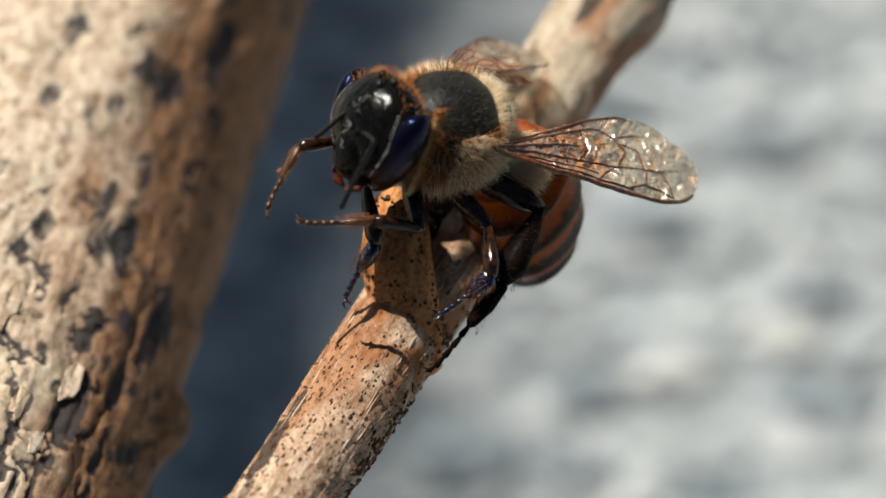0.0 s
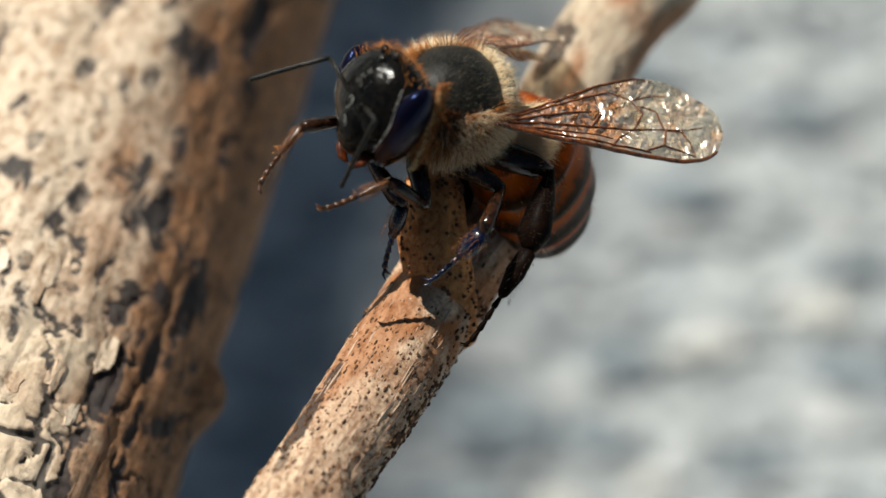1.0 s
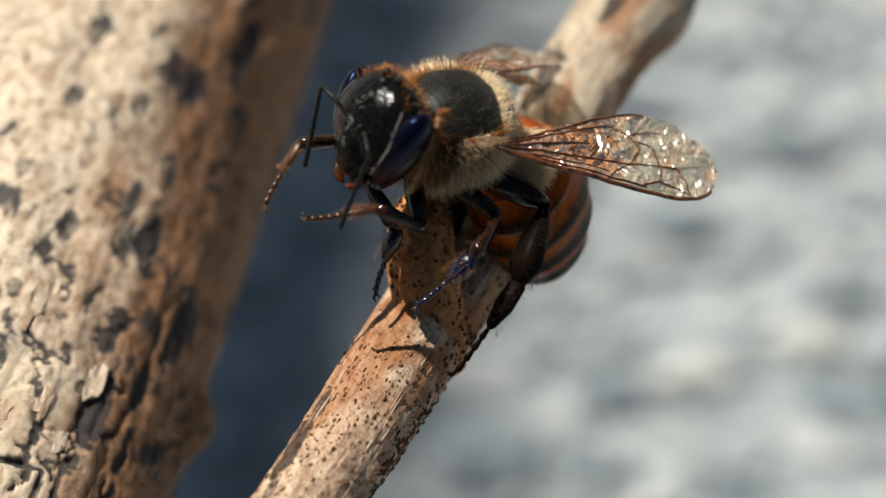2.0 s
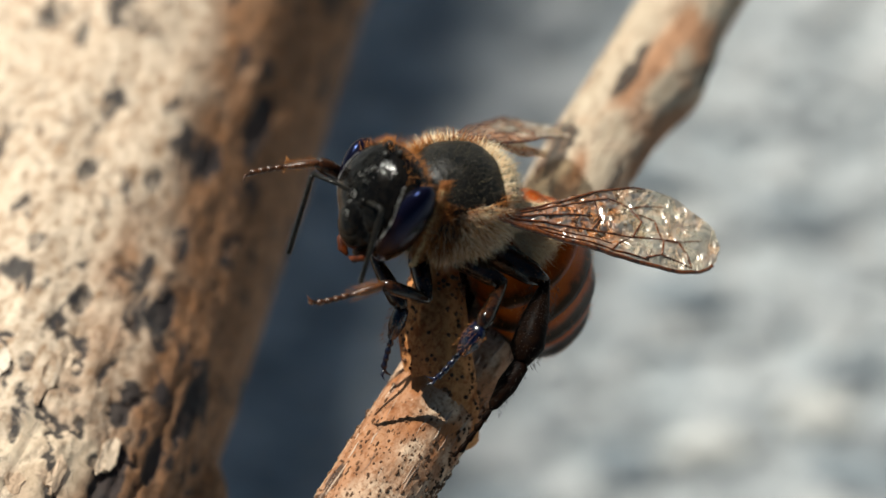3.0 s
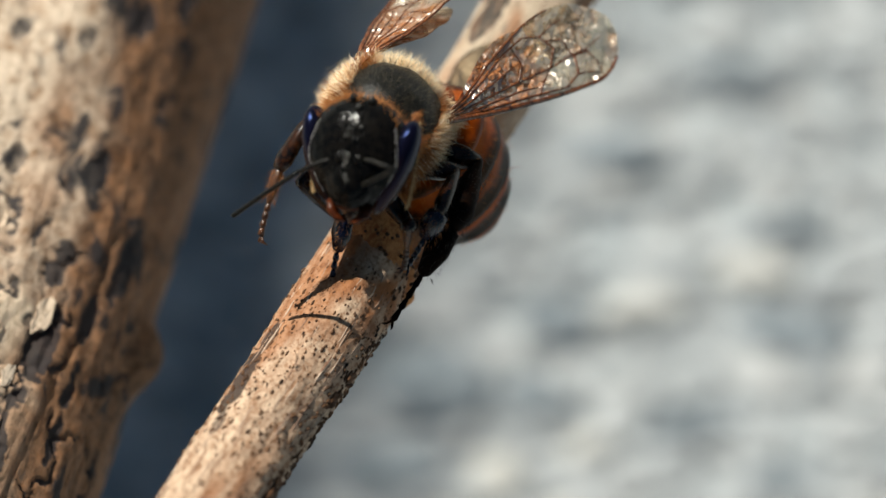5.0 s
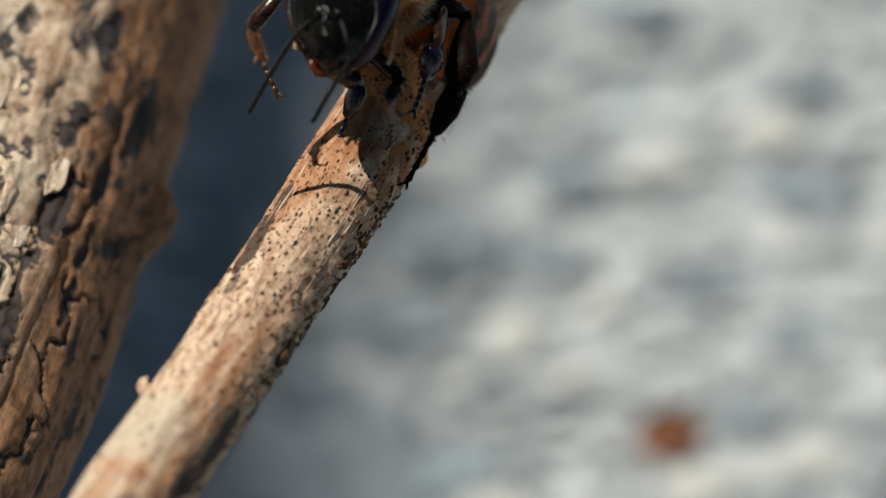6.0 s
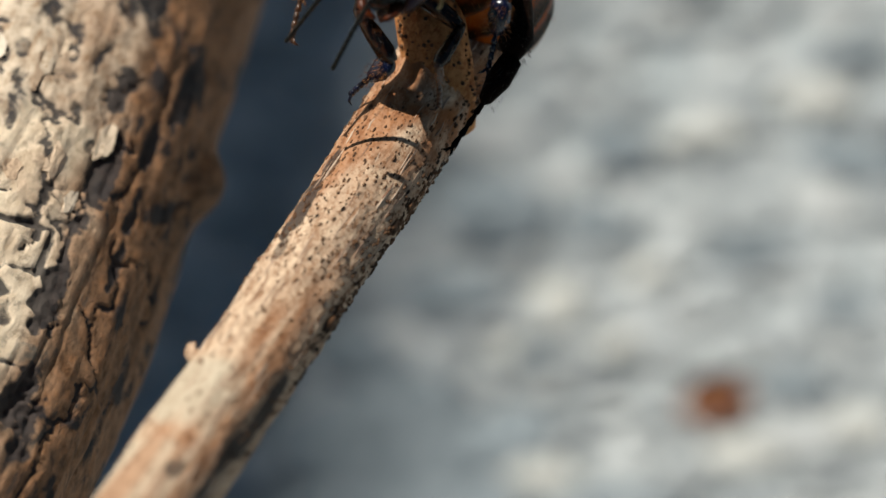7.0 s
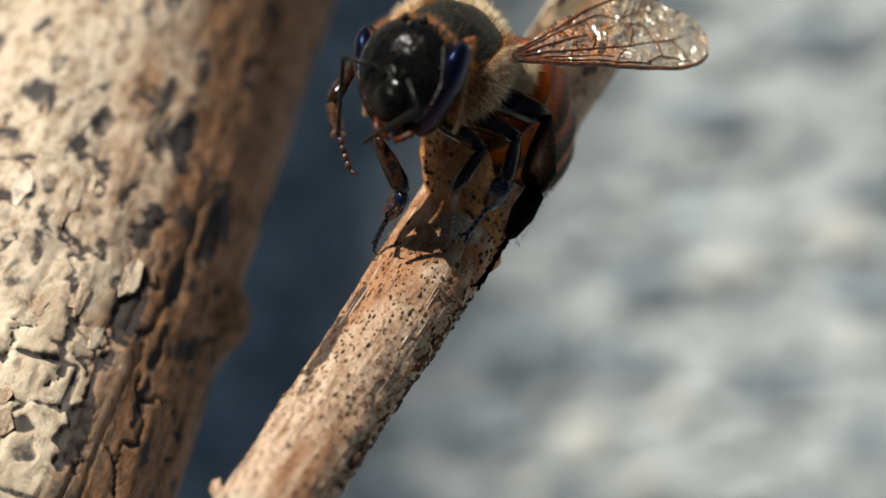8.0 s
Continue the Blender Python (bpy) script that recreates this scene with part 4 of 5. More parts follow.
    rim = fuzz(1300, 33, lambda r: (lambda a, sg: (C + Vector((-0.75 + r.gauss(0, 0.10), sg * (1.18 + 0.14 * math.cos(a) + r.gauss(0, 0.05)), 0.1 + 1.2 * math.sin(a))), Vector((-0.2, sg * 1.0, 0.7 * math.sin(a)))))(r.uniform(-1.3, 1.4), r.choice((1, -1))), 0.24, 0.009)
    part("fur", rim, RUST_FUR, head, "rusty fringe behind the eyes")
    return head


SOCKET = {1: Vector((2.22, 0.30, -0.06)), -1: Vector((2.22, -0.30, -0.06))}
SCAPE, FLAGELLUM = 1.55, 2.75


def build_antenna(head):
    a = Shell()
    a.tube([(0, 0, 0), (0.12, 0, 0), (0.7, 0, 0.03), (SCAPE, 0, 0)], [0.06, 0.08, 0.08, 0.08], 9)
    f = Shell()
    pts, rad = [], []
    for i in range(11):
        x = FLAGELLUM * i / 11
        pts += [(x, 0, -0.05 * (x / 2) ** 2), (x + 0.20, 0, -0.05 * (x / 2) ** 2)]
        rad += [0.074, 0.090]
    pts.append((FLAGELLUM, 0, -0.1))
    rad.append(0.05)
    f.tube(pts, rad, 9)
    return part("scape", a, BLACK, head, "black lower antenna joint"), part("flagellum", f, BLACK, head, "black beaded antenna tip")


def wing_shape(x, length, chord, kind):
    """Front and hind edges of a wing at x along it."""
    k = x / length
    front = 0.05 + chord * (0.10 * math.sin(math.pi * min(1, k * 0.9)))
    if k > 0.80:
        front -= chord * 0.50 * (1 - math.sqrt(max(0.0, 1 - ((k - 0.80) / 0.20) ** 2)))
    hind = -chord * (0.10 + 0.90 * math.sin(math.pi * 0.5 * min(1.0, k / 0.72)) ** 1.5)
    if k > 0.66:
        curl = math.sqrt(max(0.0, 1 - ((k - 0.66) / 0.34) ** 2.4))
        hind = hind * curl + (0.05 - 0.42 * chord) * (1 - curl)
    return front, hind


def build_wing(bee, sg, length, chord, name, seed):
    """A stiff clear membrane with raised veins; own x runs to the tip, y to the front edge."""
    rows, cols = 40, 12

    def z_at(x, y):
        return 0.13 * noise.noise(Vector((x * 0.8, y * 1.6, seed))) + 0.05 * noise.noise(Vector((x * 2.1, y * 2.6, seed + 4))) + 0.05 * math.sin(y * 5.5 + x) * min(1, x) - 0.03 * y * y
    verts, faces = [], []
    for side in (0.006, -0.006):
        for i in range(rows + 1):
            x = length * i / rows
            a, b = wing_shape(x, length, chord, name)
            for j in range(cols + 1):
                y = a + (b - a) * j / cols
                verts.append((x, y * sg, z_at(x, y) + side))
    n = (rows + 1) * (cols + 1)
    for i in range(rows):
        for j in range(cols):
            q = (i * (cols + 1) + j, i * (cols + 1) + j + 1, (i + 1) * (cols + 1) + j + 1, (i + 1) * (cols + 1) + j)
            faces.append(q)
            faces.append(tuple(k + n for k in reversed(q)))
    s = Shell().add(verts, faces)
    wing = part(name, s, MEMBRANE, bee, "clear amber-veined wing")

    def vein(pts, r):
        v = Shell()
        out = []
        for (x0, f0), (x1, f1) in zip(pts, pts[1:]):
            for i in range(6):
                k = i / 6
                out.append((x0 + (x1 - x0) * k, f0 + (f1 - f0) * k))
        out.append(pts[-1])
        line = []
        for k, f in out:
            x = k * length
            a, b = wing_shape(x, length, chord, name)
            y = a + (b - a) * f
            line.append((x, y * sg, z_at(x, y)))
        v.tube(line, [1.2 * r * (1 - 0.4 * i / len(line)) for i in range(len(line))], 6)
        part("vein", v, VEIN, wing)
    if name == "forewing":
        vein([(0, 0.1), (0.2, 0.0), (0.5, 0.0), (0.8, 0.0), (0.9, 0.0), (0.96, 0.0)], 0.085)
        vein([(0, 0.3), (0.2, 0.13), (0.5, 0.08), (0.66, 0.05)], 0.05)
        vein([(0, 0.5), (0.2, 0.42), (0.42, 0.36), (0.6, 0.34), (0.8, 0.42)], 0.045)
        vein([(0, 0.8), (0.15, 0.85), (0.35, 0.88), (0.5, 0.86)], 0.045)
        vein([(0.42, 0.36), (0.46, 0.55), (0.44, 0.88)], 0.035)
        vein([(0.5, 0.08), (0.53, 0.2), (0.6, 0.34)], 0.035)
        vein([(0.60, 0.34), (0.64, 0.55), (0.60, 0.74), (0.50, 0.86)], 0.035)
        vein([(0.64, 0.06), (0.72, 0.16), (0.80, 0.14), (0.86, 0.06)], 0.038)
        vein([(0.72, 0.16), (0.74, 0.38), (0.70, 0.60), (0.62, 0.66)], 0.035)
        vein([(0.80, 0.42), (0.84, 0.26), (0.86, 0.08)], 0.03)
        vein([(0.74, 0.38), (0.82, 0.40)], 0.03)
        vein([(0.80, 0.42), (0.86, 0.48), (0.92, 0.56)], 0.026)
        vein([(0.60, 0.74), (0.68, 0.80), (0.76, 0.86)], 0.026)
        vein([(0.05, 0.98), (0.3, 0.99), (0.5, 0.99), (0.66, 0.99)], 0.045)
        vein([(0.02, 0.2), (0.2, 0.25), (0.42, 0.22), (0.5, 0.18)], 0.04)
        vein([(0.02, 0.6), (0.2, 0.64), (0.42, 0.60)], 0.045)
    else:
        vein([(0, 0.1), (0.3, 0.03), (0.6, 0.0), (0.9, 0.02)], 0.05)
        vein([(0, 0.4), (0.3, 0.40), (0.55, 0.42), (0.75, 0.5)], 0.035)
        vein([(0, 0.7), (0.3, 0.76), (0.45, 0.8)], 0.035)
        vein([(0.40, 0.03), (0.46, 0.2), (0.55, 0.42)], 0.03)
    return wing


LEG = {"foreleg": (2.1, 1.75, 2.3), "midleg": (2.4, 2.0, 2.6), "hindleg": (2.7, 3.0, 3.7)}


def build_leg(bee, kind, hip, sg):
    fe, ti, ta = LEG[kind]
    wide = {"foreleg": 1.0, "midleg": 1.15, "hindleg": 1.55}[kind]
    s = Shell()
    s.ball((0, 0, 0), (0.42, 0.42, 0.5), 10, 14)
    leg = part(kind, s, LEGS, bee)
    leg.location = Vector(hip) * MM
    rnd = random.Random(hash_of(kind) + sg)
    out = []

    def bristles(shell, n, size, rad):
        base = len(shell.f)
        for i in range(n):
            g = rnd.uniform(0, 6.28)
            p = Vector((rnd.uniform(0.05, size), math.cos(g) * rad, math.sin(g) * rad * 0.7))
            shell.hair(p, Vector((0.9, math.cos(g), math.sin(g))), rnd.uniform(0.10, 0.24), 0.006, rnd)
        shell.split = base
        return shell
    a = Shell().tube([(-0.15, 0, 0), (0.1, 0, 0), (fe * 0.35, 0, 0.03), (fe * 0.8, 0, 0), (fe + 0.05, 0, 0)], [0.14, 0.30 * wide, 0.38 * wide, 0.30 * wide, 0.2], 12, 0.8)
    out.append(part("femur", bristles(a, 160, fe, 0.22 * wide), [LEGS, RUST_FUR], leg, "shiny black upper leg"))
    grow = 1.45 if kind == "hindleg" else 1.0
    b = Shell().tube([(-0.08, 0, 0), (0.12, 0, 0), (ti * 0.4, 0, 0), (ti * 0.82, 0, 0), (ti + 0.06, 0, 0)], [0.16, 0.22, 0.29 * wide * (1 + grow) / 2, 0.33 * wide * grow, 0.22 * grow], 12, 0.75)
    out.append(part("tibia", bristles(b, 900 if kind == "hindleg" else 200, ti, (0.42 if kind == "hindleg" else 0.24) * wide), [MATTE if kind == "hindleg" else LEGS, LEG_FUR], leg, "dark shin with fine bristles"))
    basi = ta * 0.52
    w = {"foreleg": 0.22, "midleg": 0.42, "hindleg": 0.44}[kind]
    c = Shell().tube([(-0.05, 0, 0), (0.12, 0, 0), (basi * 0.5, 0, 0), (basi * 0.92, 0, 0), (basi, 0, 0)], [0.10, w * 0.85, w, w * 0.55, 0.09], 12, 0.7)
    x = basi
    for i in range(4):
        d = (ta - basi) / 4
        z = -0.10 * ((x - basi) / (ta - basi)) ** 2
        c.tube([(x, 0, z), (x + d * 0.8, 0, z - 0.02), (x + d, 0, z - 0.04)], [0.07, 0.12, 0.06], 8)
        x += d
    for q in (1, -1):
        c.tube([(x, 0, -0.12), (x + 0.18, 0.12 * q, -0.16), (x + 0.24, 0.2 * q, -0.34)], [0.06, 0.05, 0.015], 6)
    out.append(part("tarsus", bristles(c, 160, basi, w), [{"foreleg": BROWN, "midleg": SKY_SHEEN, "hindleg": MATTE}[kind], LEG_FUR if kind == "hindleg" else RUST_FUR], leg, "jointed foot with claws"))
    return leg, out


def hash_of(word):
    return sum(ord(c) * (i + 3) for i, c in enumerate(word))



def axes(yaw, nod, roll):
    """Turn of a body on the plan: its x axis looks yaw degrees to the right of the eye and nod up, and its z axis leans roll to the right."""
    y, p, r = radians(yaw), radians(nod), radians(roll)
    x = Vector((math.sin(y) * math.cos(p), math.sin(p), math.cos(y) * math.cos(p)))
    up = (Vector((0, 1, 0)) - x * x.y).normalized()
    side = up.cross(x)
    z = up * math.cos(r) + side * math.sin(r)
    return Matrix((x, z.cross(x), z)).transposed().to_4x4()


def glide(rows, t):
    """Smooth values between timed rows."""
    n = len(rows)
    if t <= rows[0][0]:
        return list(rows[0][1:])
    for i in range(n - 1):
        if t <= rows[i + 1][0]:
            a, b = rows[i], rows[i + 1]
            k = (t - a[0]) / (b[0] - a[0])
            p, q = rows[max(i - 1, 0)], rows[min(i + 2, n - 1)]
            h = b[0] - a[0]
            out = []
            for c in range(1, len(a)):
                d = (b[c] - a[c]) / h
                m0 = d if i == 0 else (b[c] - p[c]) / (b[0] - p[0])
                m1 = d if i == n - 2 else (q[c] - a[c]) / (q[0] - a[0])
                lo = (a[c] - p[c]) / (a[0] - p[0]) if i else d
                hi = (q[c] - b[c]) / (q[0] - b[0]) if i < n - 2 else d
                m0 = 0.0 if lo * d <= 0 else max(-3 * abs(d), min(3 * abs(d), m0))
                m1 = 0.0 if hi * d <= 0 else max(-3 * abs(d), min(3 * abs(d), m1))
                k2, k3 = k * k, k * k * k
                out.append((2 * k3 - 3 * k2 + 1) * a[c] + (k3 - 2 * k2 + k) * h * m0 + (3 * k2 - 2 * k3) * b[c] + (k3 - k2) * h * m1)
            return out
    return list(rows[-1][1:])


# seconds; thorax on the plan x, y, w; body yaw, nod, roll; head yaw, nod, roll
BEE_ROWS = [(0, 852, 178, 1, -62.4, -8, 48, -46, 0, 28), (0.5, 822, 184.5, 1, -62.4, -8, 48, -46, 0, 30), (1, 797, 182, 1, -62.4, -8, 48, -46, 0, 27), (1.2, 795, 180.5, 1, -62.4, -8, 48, -46, 0, 27), (2.3, 819, 174, 1, -62.4, -8, 48, -46, 2, 30), (2.5, 816, 173, 1, -62.4, -8, 48, -46, 2, 30), (3, 798, 171, 1, -62.4, -8, 48, -46, 0, 30), (3.5, 814, 196, 1, -62.4, -8, 48, -44, 4, 22), (3.7, 816.2, 225.6, 1, -54, -17, 48.8, -36, 4, 20), (4, 826, 279, 1.2, -29, -36, 53.1, -22, 1, 18), (4.2, 825, 304, 1.2, -27, -37, 53.1, -20, 0, 16), (5.3, 779, 282, 1.2, -26, -40, 35.8, -16, -8, 8), (5.5, 775, 287, 1.2, -26, -40, 35.8, -16, -8, 8), (6, 738, 279, 1.2, -27, -39, 35.8, -18, -6, 8), (7.5, 761, 242, 1.2, -32, -29, 33, -20, 0, 10), (8, 749, 239, 1.2, -34, -27, 33.5, -22, 1, 10)]
# seconds; wing tips: yaw of the tip, rise, twist of the blade (left, then right), in the bee's space
WING_ROWS = [(0, 77.7, -16.6, 9, 47.2, -30.0, 7), (0.5, 78.0, -14.3, 10, 48.1, -30.3, 9), (1, 76.3, -8.7, 11, 49.9, -30.7, 12), (1.2, 75.8, -9.1, 11, 49.9, -30.7, 12), (2.5, 73.7, -12.8, 9, 50.8, -31.0, 13), (3.5, 74.6, -12.1, 9, 51.8, -30.8, 14), (3.7, 68.8, -10.2, 8, 61.2, -26.9, 12), (4, 46.6, 6.2, 12, 87.7, -17.0, 21), (4.2, 46.5, 7.6, 12, 87.8, -15.0, 21), (5.3, 60.4, -9.1, 24, 93.4, -13.5, 45), (5.5, 59.7, -9.7, 14, 91.4, -13.6, 35), (6, 56.2, -13.1, 7, 85.0, -13.6, 34), (7.5, 60.0, -11.7, 9, 83.6, -10.5, 33), (8, 56.6, -8.3, 9, 83.2, -9.8, 33)]
# seconds; where the shin ends x, y, w and where the foot ends x, y, w
LEG_ROWS = {
    ('foreleg', 1): [(0, 724, 342, 2.6, 602, 351, 2.8), (0.5, 685, 355.5, 2.6, 590, 385.5, 2.8), (1, 690, 322, 2.6, 585, 370, 2.8), (2.5, 686, 321, 2.6, 623, 328, 3), (3, 677, 326, 2.6, 577, 356, 2.8), (3.5, 686, 359, 2.6, 641, 444, 2.4), (4, 859, 438, 2.6, 834, 493, 1.6), (5.5, 813, 481, 2.4, 823, 538, 1.2), (6, 776, 491, 2.4, 781, 551, 1.2), (7.5, 779, 486, 2.4, 781, 536, 1.2), (8, 762, 470, 2.4, 757, 525, 1.2)],
    ('foreleg', -1): [(0, 592, 212, 2.4, 557, 274, 2.4), (0.5, 560, 200.5, 2.4, 505, 277.5, 2.4), (1, 530, 225, 2.4, 455, 325, 2.4), (2.5, 556, 181, 2.4, 496, 276, 2.4), (3, 557, 106, 2.4, 457, 121, 2.4), (3.2, 600.6, 88.2, 2.4, 530.6, 71.2, 2.4), (3.5, 591, 219, 2.4, 551, 364, 2.4), (4, 589, 393, 2.4, 619, 523, 2.4), (4.2, 633, 304, 2.4, 558, 349, 2.4), (5.5, 576, 401, 2.4, 596, 486, 2.4), (6, 531, 366, 2.4, 551, 421, 2.4), (7.5, 559, 314, 2.4, 528, 392, 2.4), (8, 545, 315, 2.4, 563, 397, 2.4)],
    ('midleg', 1): [(0, 932, 439, 2.4, 872, 489, 1.2), (0.5, 900, 440.5, 2.4, 855, 505.5, 1.2), (1, 855, 412, 2.4, 775, 492, 1.2), (2.5, 856, 406, 2.4, 776, 483, 1.2), (3, 849, 399, 2.4, 782, 483, 1.2), (3.5, 869, 409, 2.4, 786, 481, 1.2), (4, 899, 463, 2.2, 882, 518, 1), (5.5, 878, 431, 2.2, 833, 506, 1), (6, 856, 401, 2.2, 831, 486, 1), (7.5, 903, 374, 2.4, 881, 514, 1), (8, 852, 457, 2.4, 797, 537, 1)],
    ('midleg', -1): [(0, 727, 384, 0.6, 695, 436, -0.3), (1, 712, 365, 0.6, 690, 432, -0.3), (2.5, 726, 356, 0.6, 696, 428, -0.3), (3, 709, 366, 0.6, 687, 429, -0.3), (3.5, 721, 394, 0.8, 681, 444, 0.2), (4, 694, 468, 0.8, 674, 493, 0.2), (5.5, 733, 446, 0.8, 723, 506, 0.5), (6, 726, 466, 0.8, 711, 501, 0.5), (7.5, 681, 489, 1.4, 643, 516, 0.5), (8, 672, 475, 1.4, 640, 527, 0.5)],
    ('hindleg', 1): [(0, 952, 449, 1.3, 832, 609, 0.9), (0.5, 945, 453.5, 1.3, 830, 607.5, 0.9), (1, 938, 440, 1.3, 838, 605, 0.9), (2.5, 941, 456, 1.3, 829, 611, 0.9), (3, 922, 461, 1.3, 825, 606, 0.9), (3.5, 926, 484, 1.3, 831, 609, 0.9), (4, 914, 493, 1.3, 824, 608, 0.9), (5.5, 908, 466, 1.3, 828, 608, 0.9), (6, 901, 466, 1.3, 826, 608, 0.9), (7.5, 916, 479, 1.3, 826, 606, 0.9), (8, 907, 470, 1.3, 829, 605, 0.9)],
    ('hindleg', -1): [(0, 832, 334, -3, 782, 434, -4), (1, 830, 330, -3, 780, 430, -4), (4, 824, 333, -3, 779, 433, -4), (8, 807, 335, -3, 757, 465, -4)],
}
# seconds; tip of the antenna x, y, w
ANTENNA_ROWS = {
    1: [(0, 662, 319, 3.8), (0.5, 565, 331.5, 3.8), (1, 600, 330, 3.8), (2.3, 618, 359, 3.8), (2.5, 596, 356, 3.8), (3, 637, 321, 3.8), (3.5, 621, 439, 3.8), (4, 664, 483, 3.8), (5.3, 717, 407, 4), (5.5, 743, 448, 4), (6, 636, 531, 4), (7, 582, 507, 4), (7.5, 696, 419, 4), (8, 597, 385, 4)],
    -1: [(0, 617, 194, 3), (0.5, 585, 230.5, 3), (1, 440, 138, 3), (1.2, 434, 220.5, 3), (2.3, 588, 249, 3), (2.5, 586, 216, 3), (3, 507, 271, 3), (3.5, 486, 329, 3), (4, 614, 513, 3.4), (5.3, 477, 421, 3.4), (5.5, 453, 346, 3.4), (6, 519, 521, 3.4), (6.2, 558, 508.8, 3.4), (6.5, 581, 443, 3.4), (7, 492, 462, 3.4), (7.5, 511, 344, 3.4), (8, 557, 375, 3.4)],
}
HIPS = {("foreleg", 1): (1.25, 0.55, -1.35), ("foreleg", -1): (1.25, -0.55, -1.35), ("midleg", 1): (0.2, 0.85, -1.6), ("midleg", -1): (0.2, -0.85, -1.6),
        ("hindleg", 1): (-0.95, 0.85, -1.45), ("hindleg", -1): (-0.95, -0.85, -1.45)}
POLES = {('foreleg', 1): (0.3, 1, -0.3), ('foreleg', -1): (0.6, -1, 0.4), ('midleg', 1): (-1, 0.35, 0.25), ('midleg', -1): (0.5, -1, 0.3), ('hindleg', 1): (-1, 0.3, 0.2), ('hindleg', -1): (-0.5, -1, 0.5)}
TIMES = [i / 10 for i in range(81)]


def bee_pose(t):
    x, y, w, yaw, nod, roll = glide(BEE_ROWS, t)[:6]
    return Matrix.Translation(spot(x, y, w)) @ BASE @ axes(yaw, nod, roll)


def head_pose(t):
    """In the bee's space."""
    row = glide(BEE_ROWS, t)
    turn = axes(*row[3:6]).inverted() @ axes(*row[6:9])
    return Matrix.Translation(NECK * MM) @ turn


def wing_pose(sg, hind, yaw, rise, twist):
    root = Vector((WING_ROOT.x - (0.35 if hind else 0.0), WING_ROOT.y * sg, WING_ROOT.z - (0.22 if hind else 0.0)))
    y, r = radians(yaw), radians(rise)
    x = Vector((-math.sin(y) * math.cos(r), sg * math.cos(y) * math.cos(r), math.sin(r)))
    fore = Vector((math.cos(y), sg * math.sin(y), 0))
    z = x.cross(fore) * sg
    a = radians(twist)
    fore = fore * math.cos(a) + z * math.sin(a)
    z = x.cross(fore * sg)
    return Matrix.Translation(root * MM) @ Matrix((x, fore * sg, z)).transposed().to_4x4()


def joint(at, to, pole):
    x = (to - at).normalized()
    z = (pole - x * pole.dot(x)).normalized()
    return Matrix.Translation(at * MM) @ Matrix((x, z.cross(x), z)).transposed().to_4x4()


def bend(root, to, a, b, pole):
    """The knee of two bones a and b from root towards to, and where they end."""
    d = to - root
    n = max(abs(a - b) + 0.05, min(a + b - 0.02, d.length))
    d.normalize()
    k = (a * a - b * b + n * n) / (2 * n)
    side = (pole - d * pole.dot(d)).normalized()
    return root + d * k + side * math.sqrt(max(0.0, a * a - k * k)), root + d * n


# seconds; the way from waist to tail tip on the plan
TAIL_ROWS = [(0, 0.40, -0.58, -0.70), (0.5, 0.43, -0.56, -0.70), (1, 0.46, -0.55, -0.70), (2.5, 0.43, -0.58, -0.68), (3.5, 0.43, -0.60, -0.66), (4, 0.50, -0.66, -0.55), (4.2, 0.50, -0.66, -0.55), (5.5, 0.56, -0.52, -0.64), (8, 0.49, -0.57, -0.66)]


def tail_pose(t):
    """In the bee's space."""
    turn = axes(*glide(BEE_ROWS, t)[3:6]).to_3x3().inverted()
    x = (turn @ Vector(glide(TAIL_ROWS, t))).normalized()
    back = Vector((0.35, 0, 1))
    z = (back - x * back.dot(x)).normalized()
    return Matrix.Translation(WAIST * MM) @ Matrix((x, z.cross(x), z)).transposed().to_4x4()


def build_bee():
    bee = new("honeybee")
    tagged(bee, "brown and black honeybee with clear wings clinging to a twig", "bee")
    build_thorax(bee)
    tail = build_abdomen(bee)
    head = build_head(bee)
    moving = {"bee": bee, "head": head, "tail": tail}
    for sg in (1, -1):
        moving["antenna", sg] = build_antenna(head)
        moving["forewing", sg] = build_wing(bee, sg, 8.9, 2.65, "forewing", 2.0 + sg)
        moving["hindwing", sg] = build_wing(bee, sg, 6.0, 1.7, "hindwing", 7.0 + sg)
        for kind in LEG:
            moving[kind, sg] = build_leg(bee, kind, HIPS[kind, sg], sg)
    return moving


BEE = build_bee()


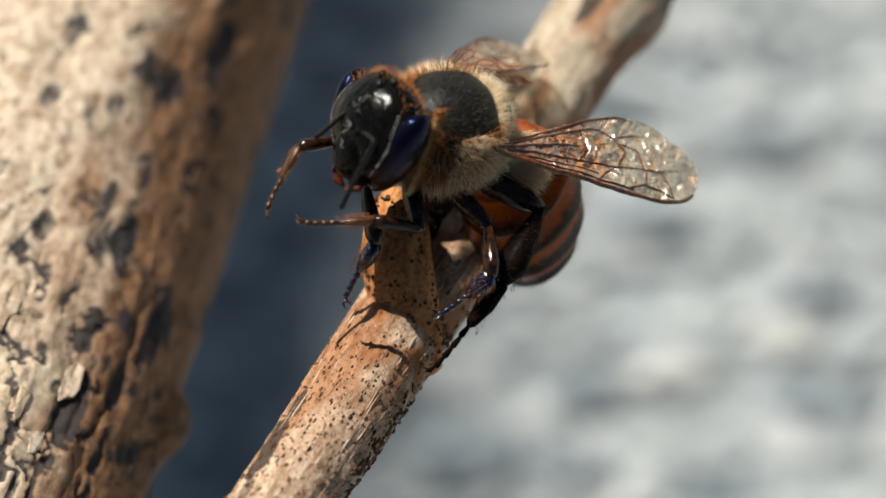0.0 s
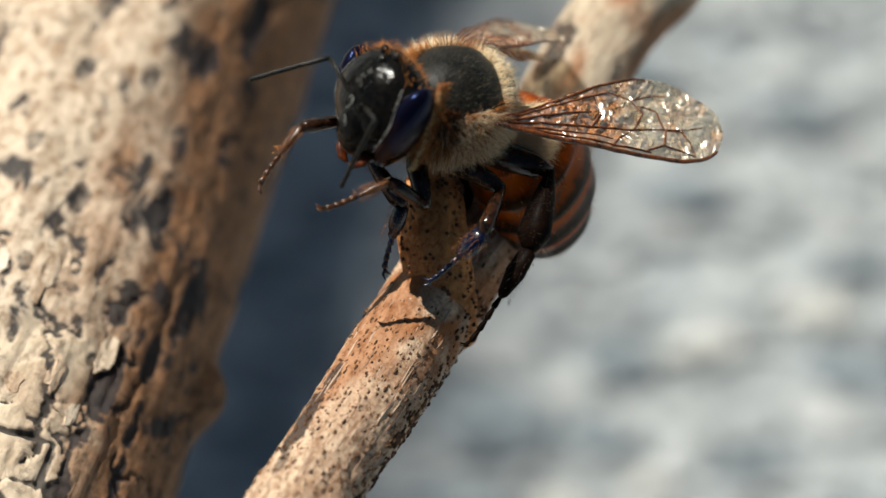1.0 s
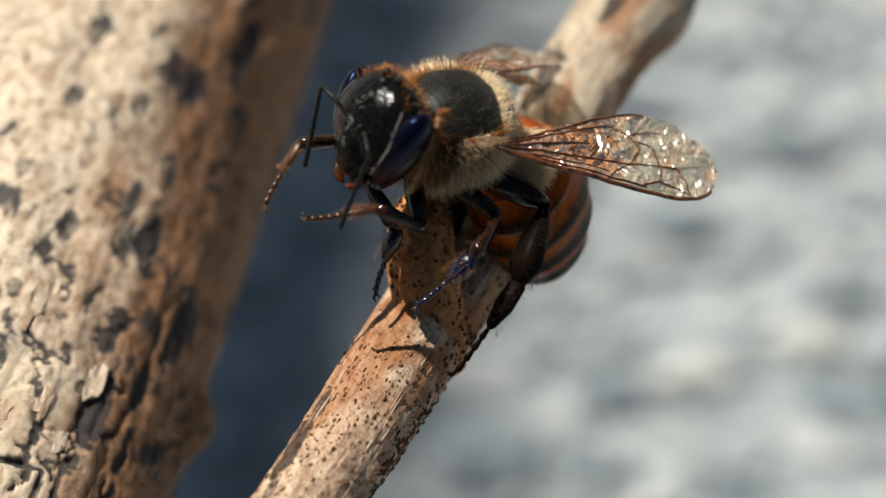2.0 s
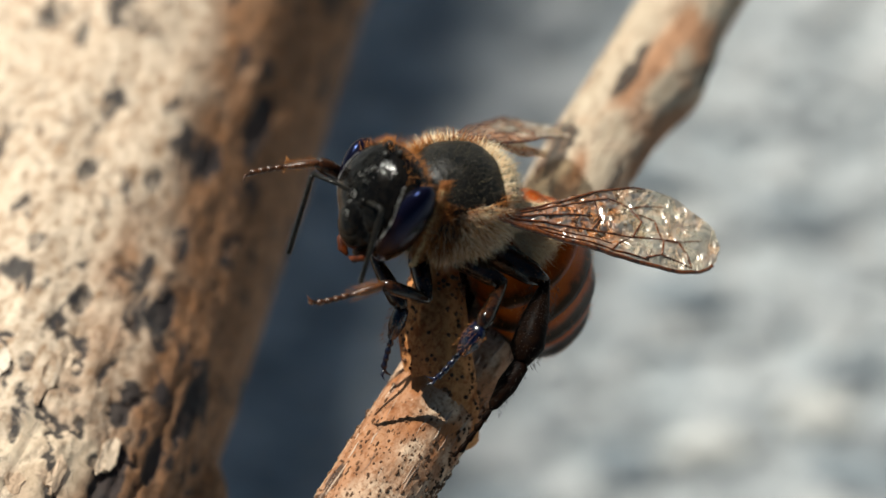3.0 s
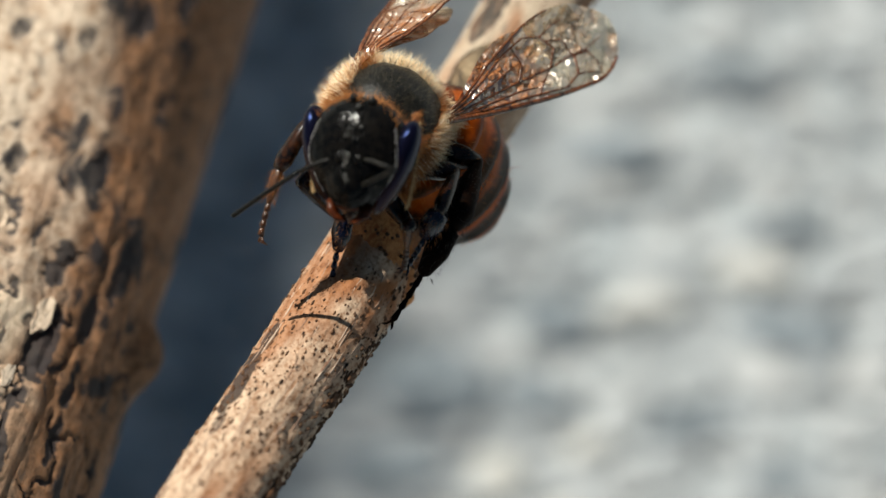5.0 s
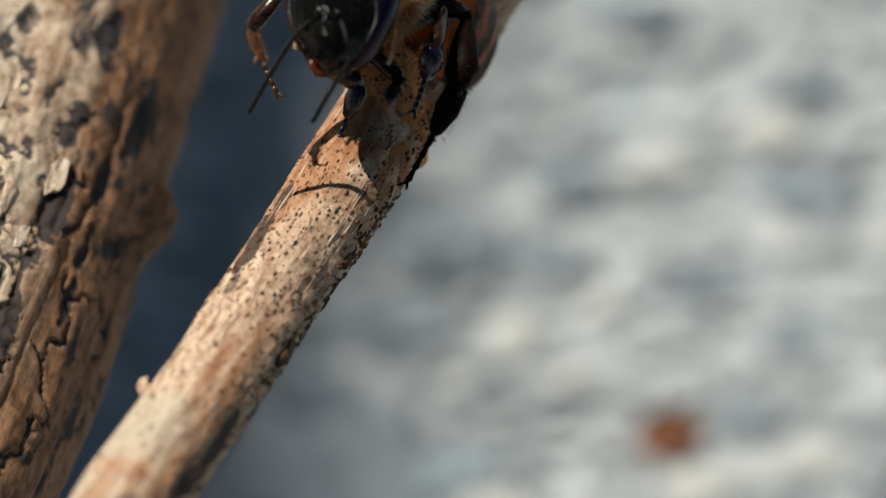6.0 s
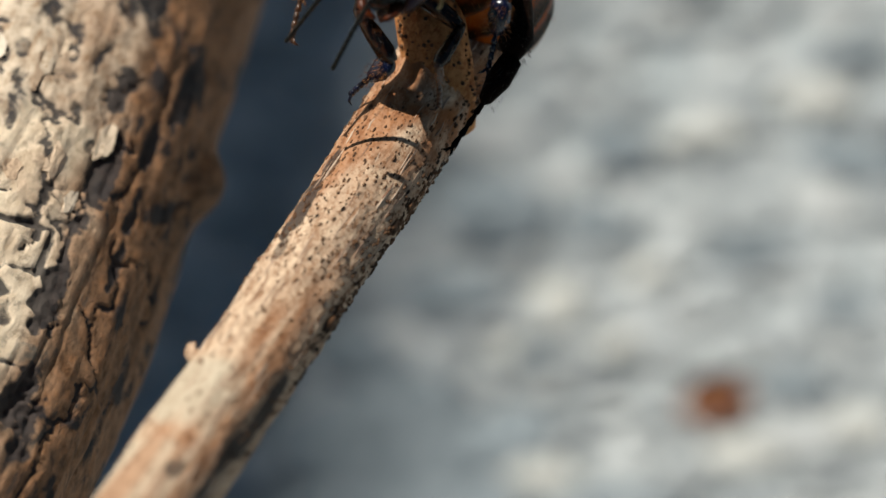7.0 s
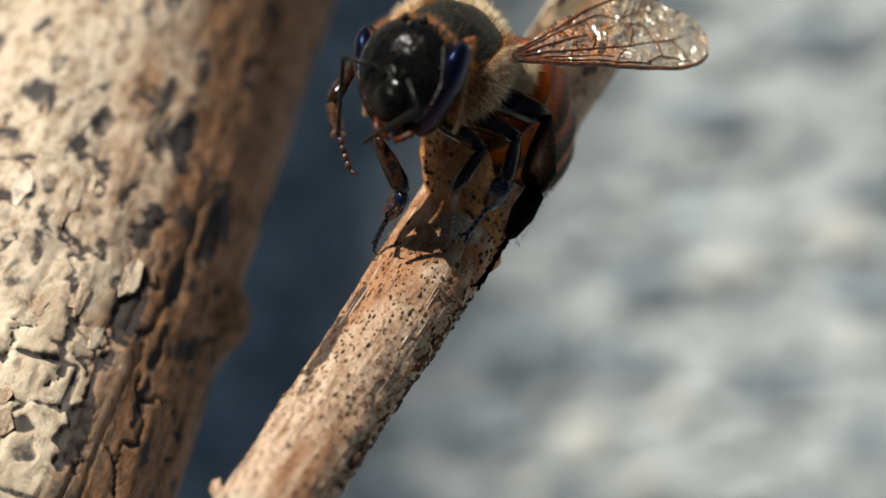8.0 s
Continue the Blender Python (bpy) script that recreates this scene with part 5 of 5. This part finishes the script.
def motions():
    rows = {}
    for t in TIMES:
        body = bee_pose(t)
        inv = body.inverted()
        rows.setdefault("bee", []).append((t, body))
        skull = head_pose(t)
        rows.setdefault("head", []).append((t, skull))
        rows.setdefault("tail", []).append((t, tail_pose(t)))
        inv_head = (body @ skull).inverted()
        wings = glide(WING_ROWS, t)
        for sg in (1, -1):
            yaw, rise, twist = wings[:3] if sg > 0 else wings[3:]
            rows.setdefault(("forewing", sg), []).append((t, wing_pose(sg, False, yaw, rise, twist)))
            rows.setdefault(("hindwing", sg), []).append((t, wing_pose(sg, True, yaw + 8, rise - 1, twist)))
            tip = inv_head @ spot(*glide(ANTENNA_ROWS[sg], t)) / MM
            root = SOCKET[sg]
            elbow, end = bend(root, tip, SCAPE, FLAGELLUM, Vector((0.5, 1.1 * sg, 0.55)))
            rows.setdefault(("scape", sg), []).append((t, joint(root, elbow, Vector((0, 0, 1)))))
            rows.setdefault(("flagellum", sg), []).append((t, joint(elbow, end, Vector((0.1, 0, 1)))))
            for kind in LEG:
                v = glide(LEG_ROWS[kind, sg], t)
                hip = Vector(HIPS[kind, sg])
                ankle, toe = inv @ spot(*v[:3]) / MM, inv @ spot(*v[3:]) / MM
                fe, ti, ta = LEG[kind]
                pole = Vector(POLES[kind, sg])
                knee, heel = bend(hip, ankle, fe, ti, pole)
                for name, m in (("femur", joint(hip, knee, pole)), ("tibia", joint(knee, heel, pole)), ("tarsus", joint(heel, toe, pole))):
                    rows.setdefault((kind, sg, name), []).append((t, Matrix.Translation(-hip * MM) @ m))
    walk(BEE["bee"], rows["bee"])
    walk(BEE["head"], rows["head"])
    walk(BEE["tail"], rows["tail"])
    for sg in (1, -1):
        walk(BEE["forewing", sg], rows["forewing", sg])
        walk(BEE["hindwing", sg], rows["hindwing", sg])
        walk(BEE["antenna", sg][0], rows["scape", sg])
        walk(BEE["antenna", sg][1], rows["flagellum", sg])
        for kind in LEG:
            for name, ob in zip(("femur", "tibia", "tarsus"), BEE[kind, sg][1]):
                walk(ob, rows[kind, sg, name])


build_flakes()


motions()
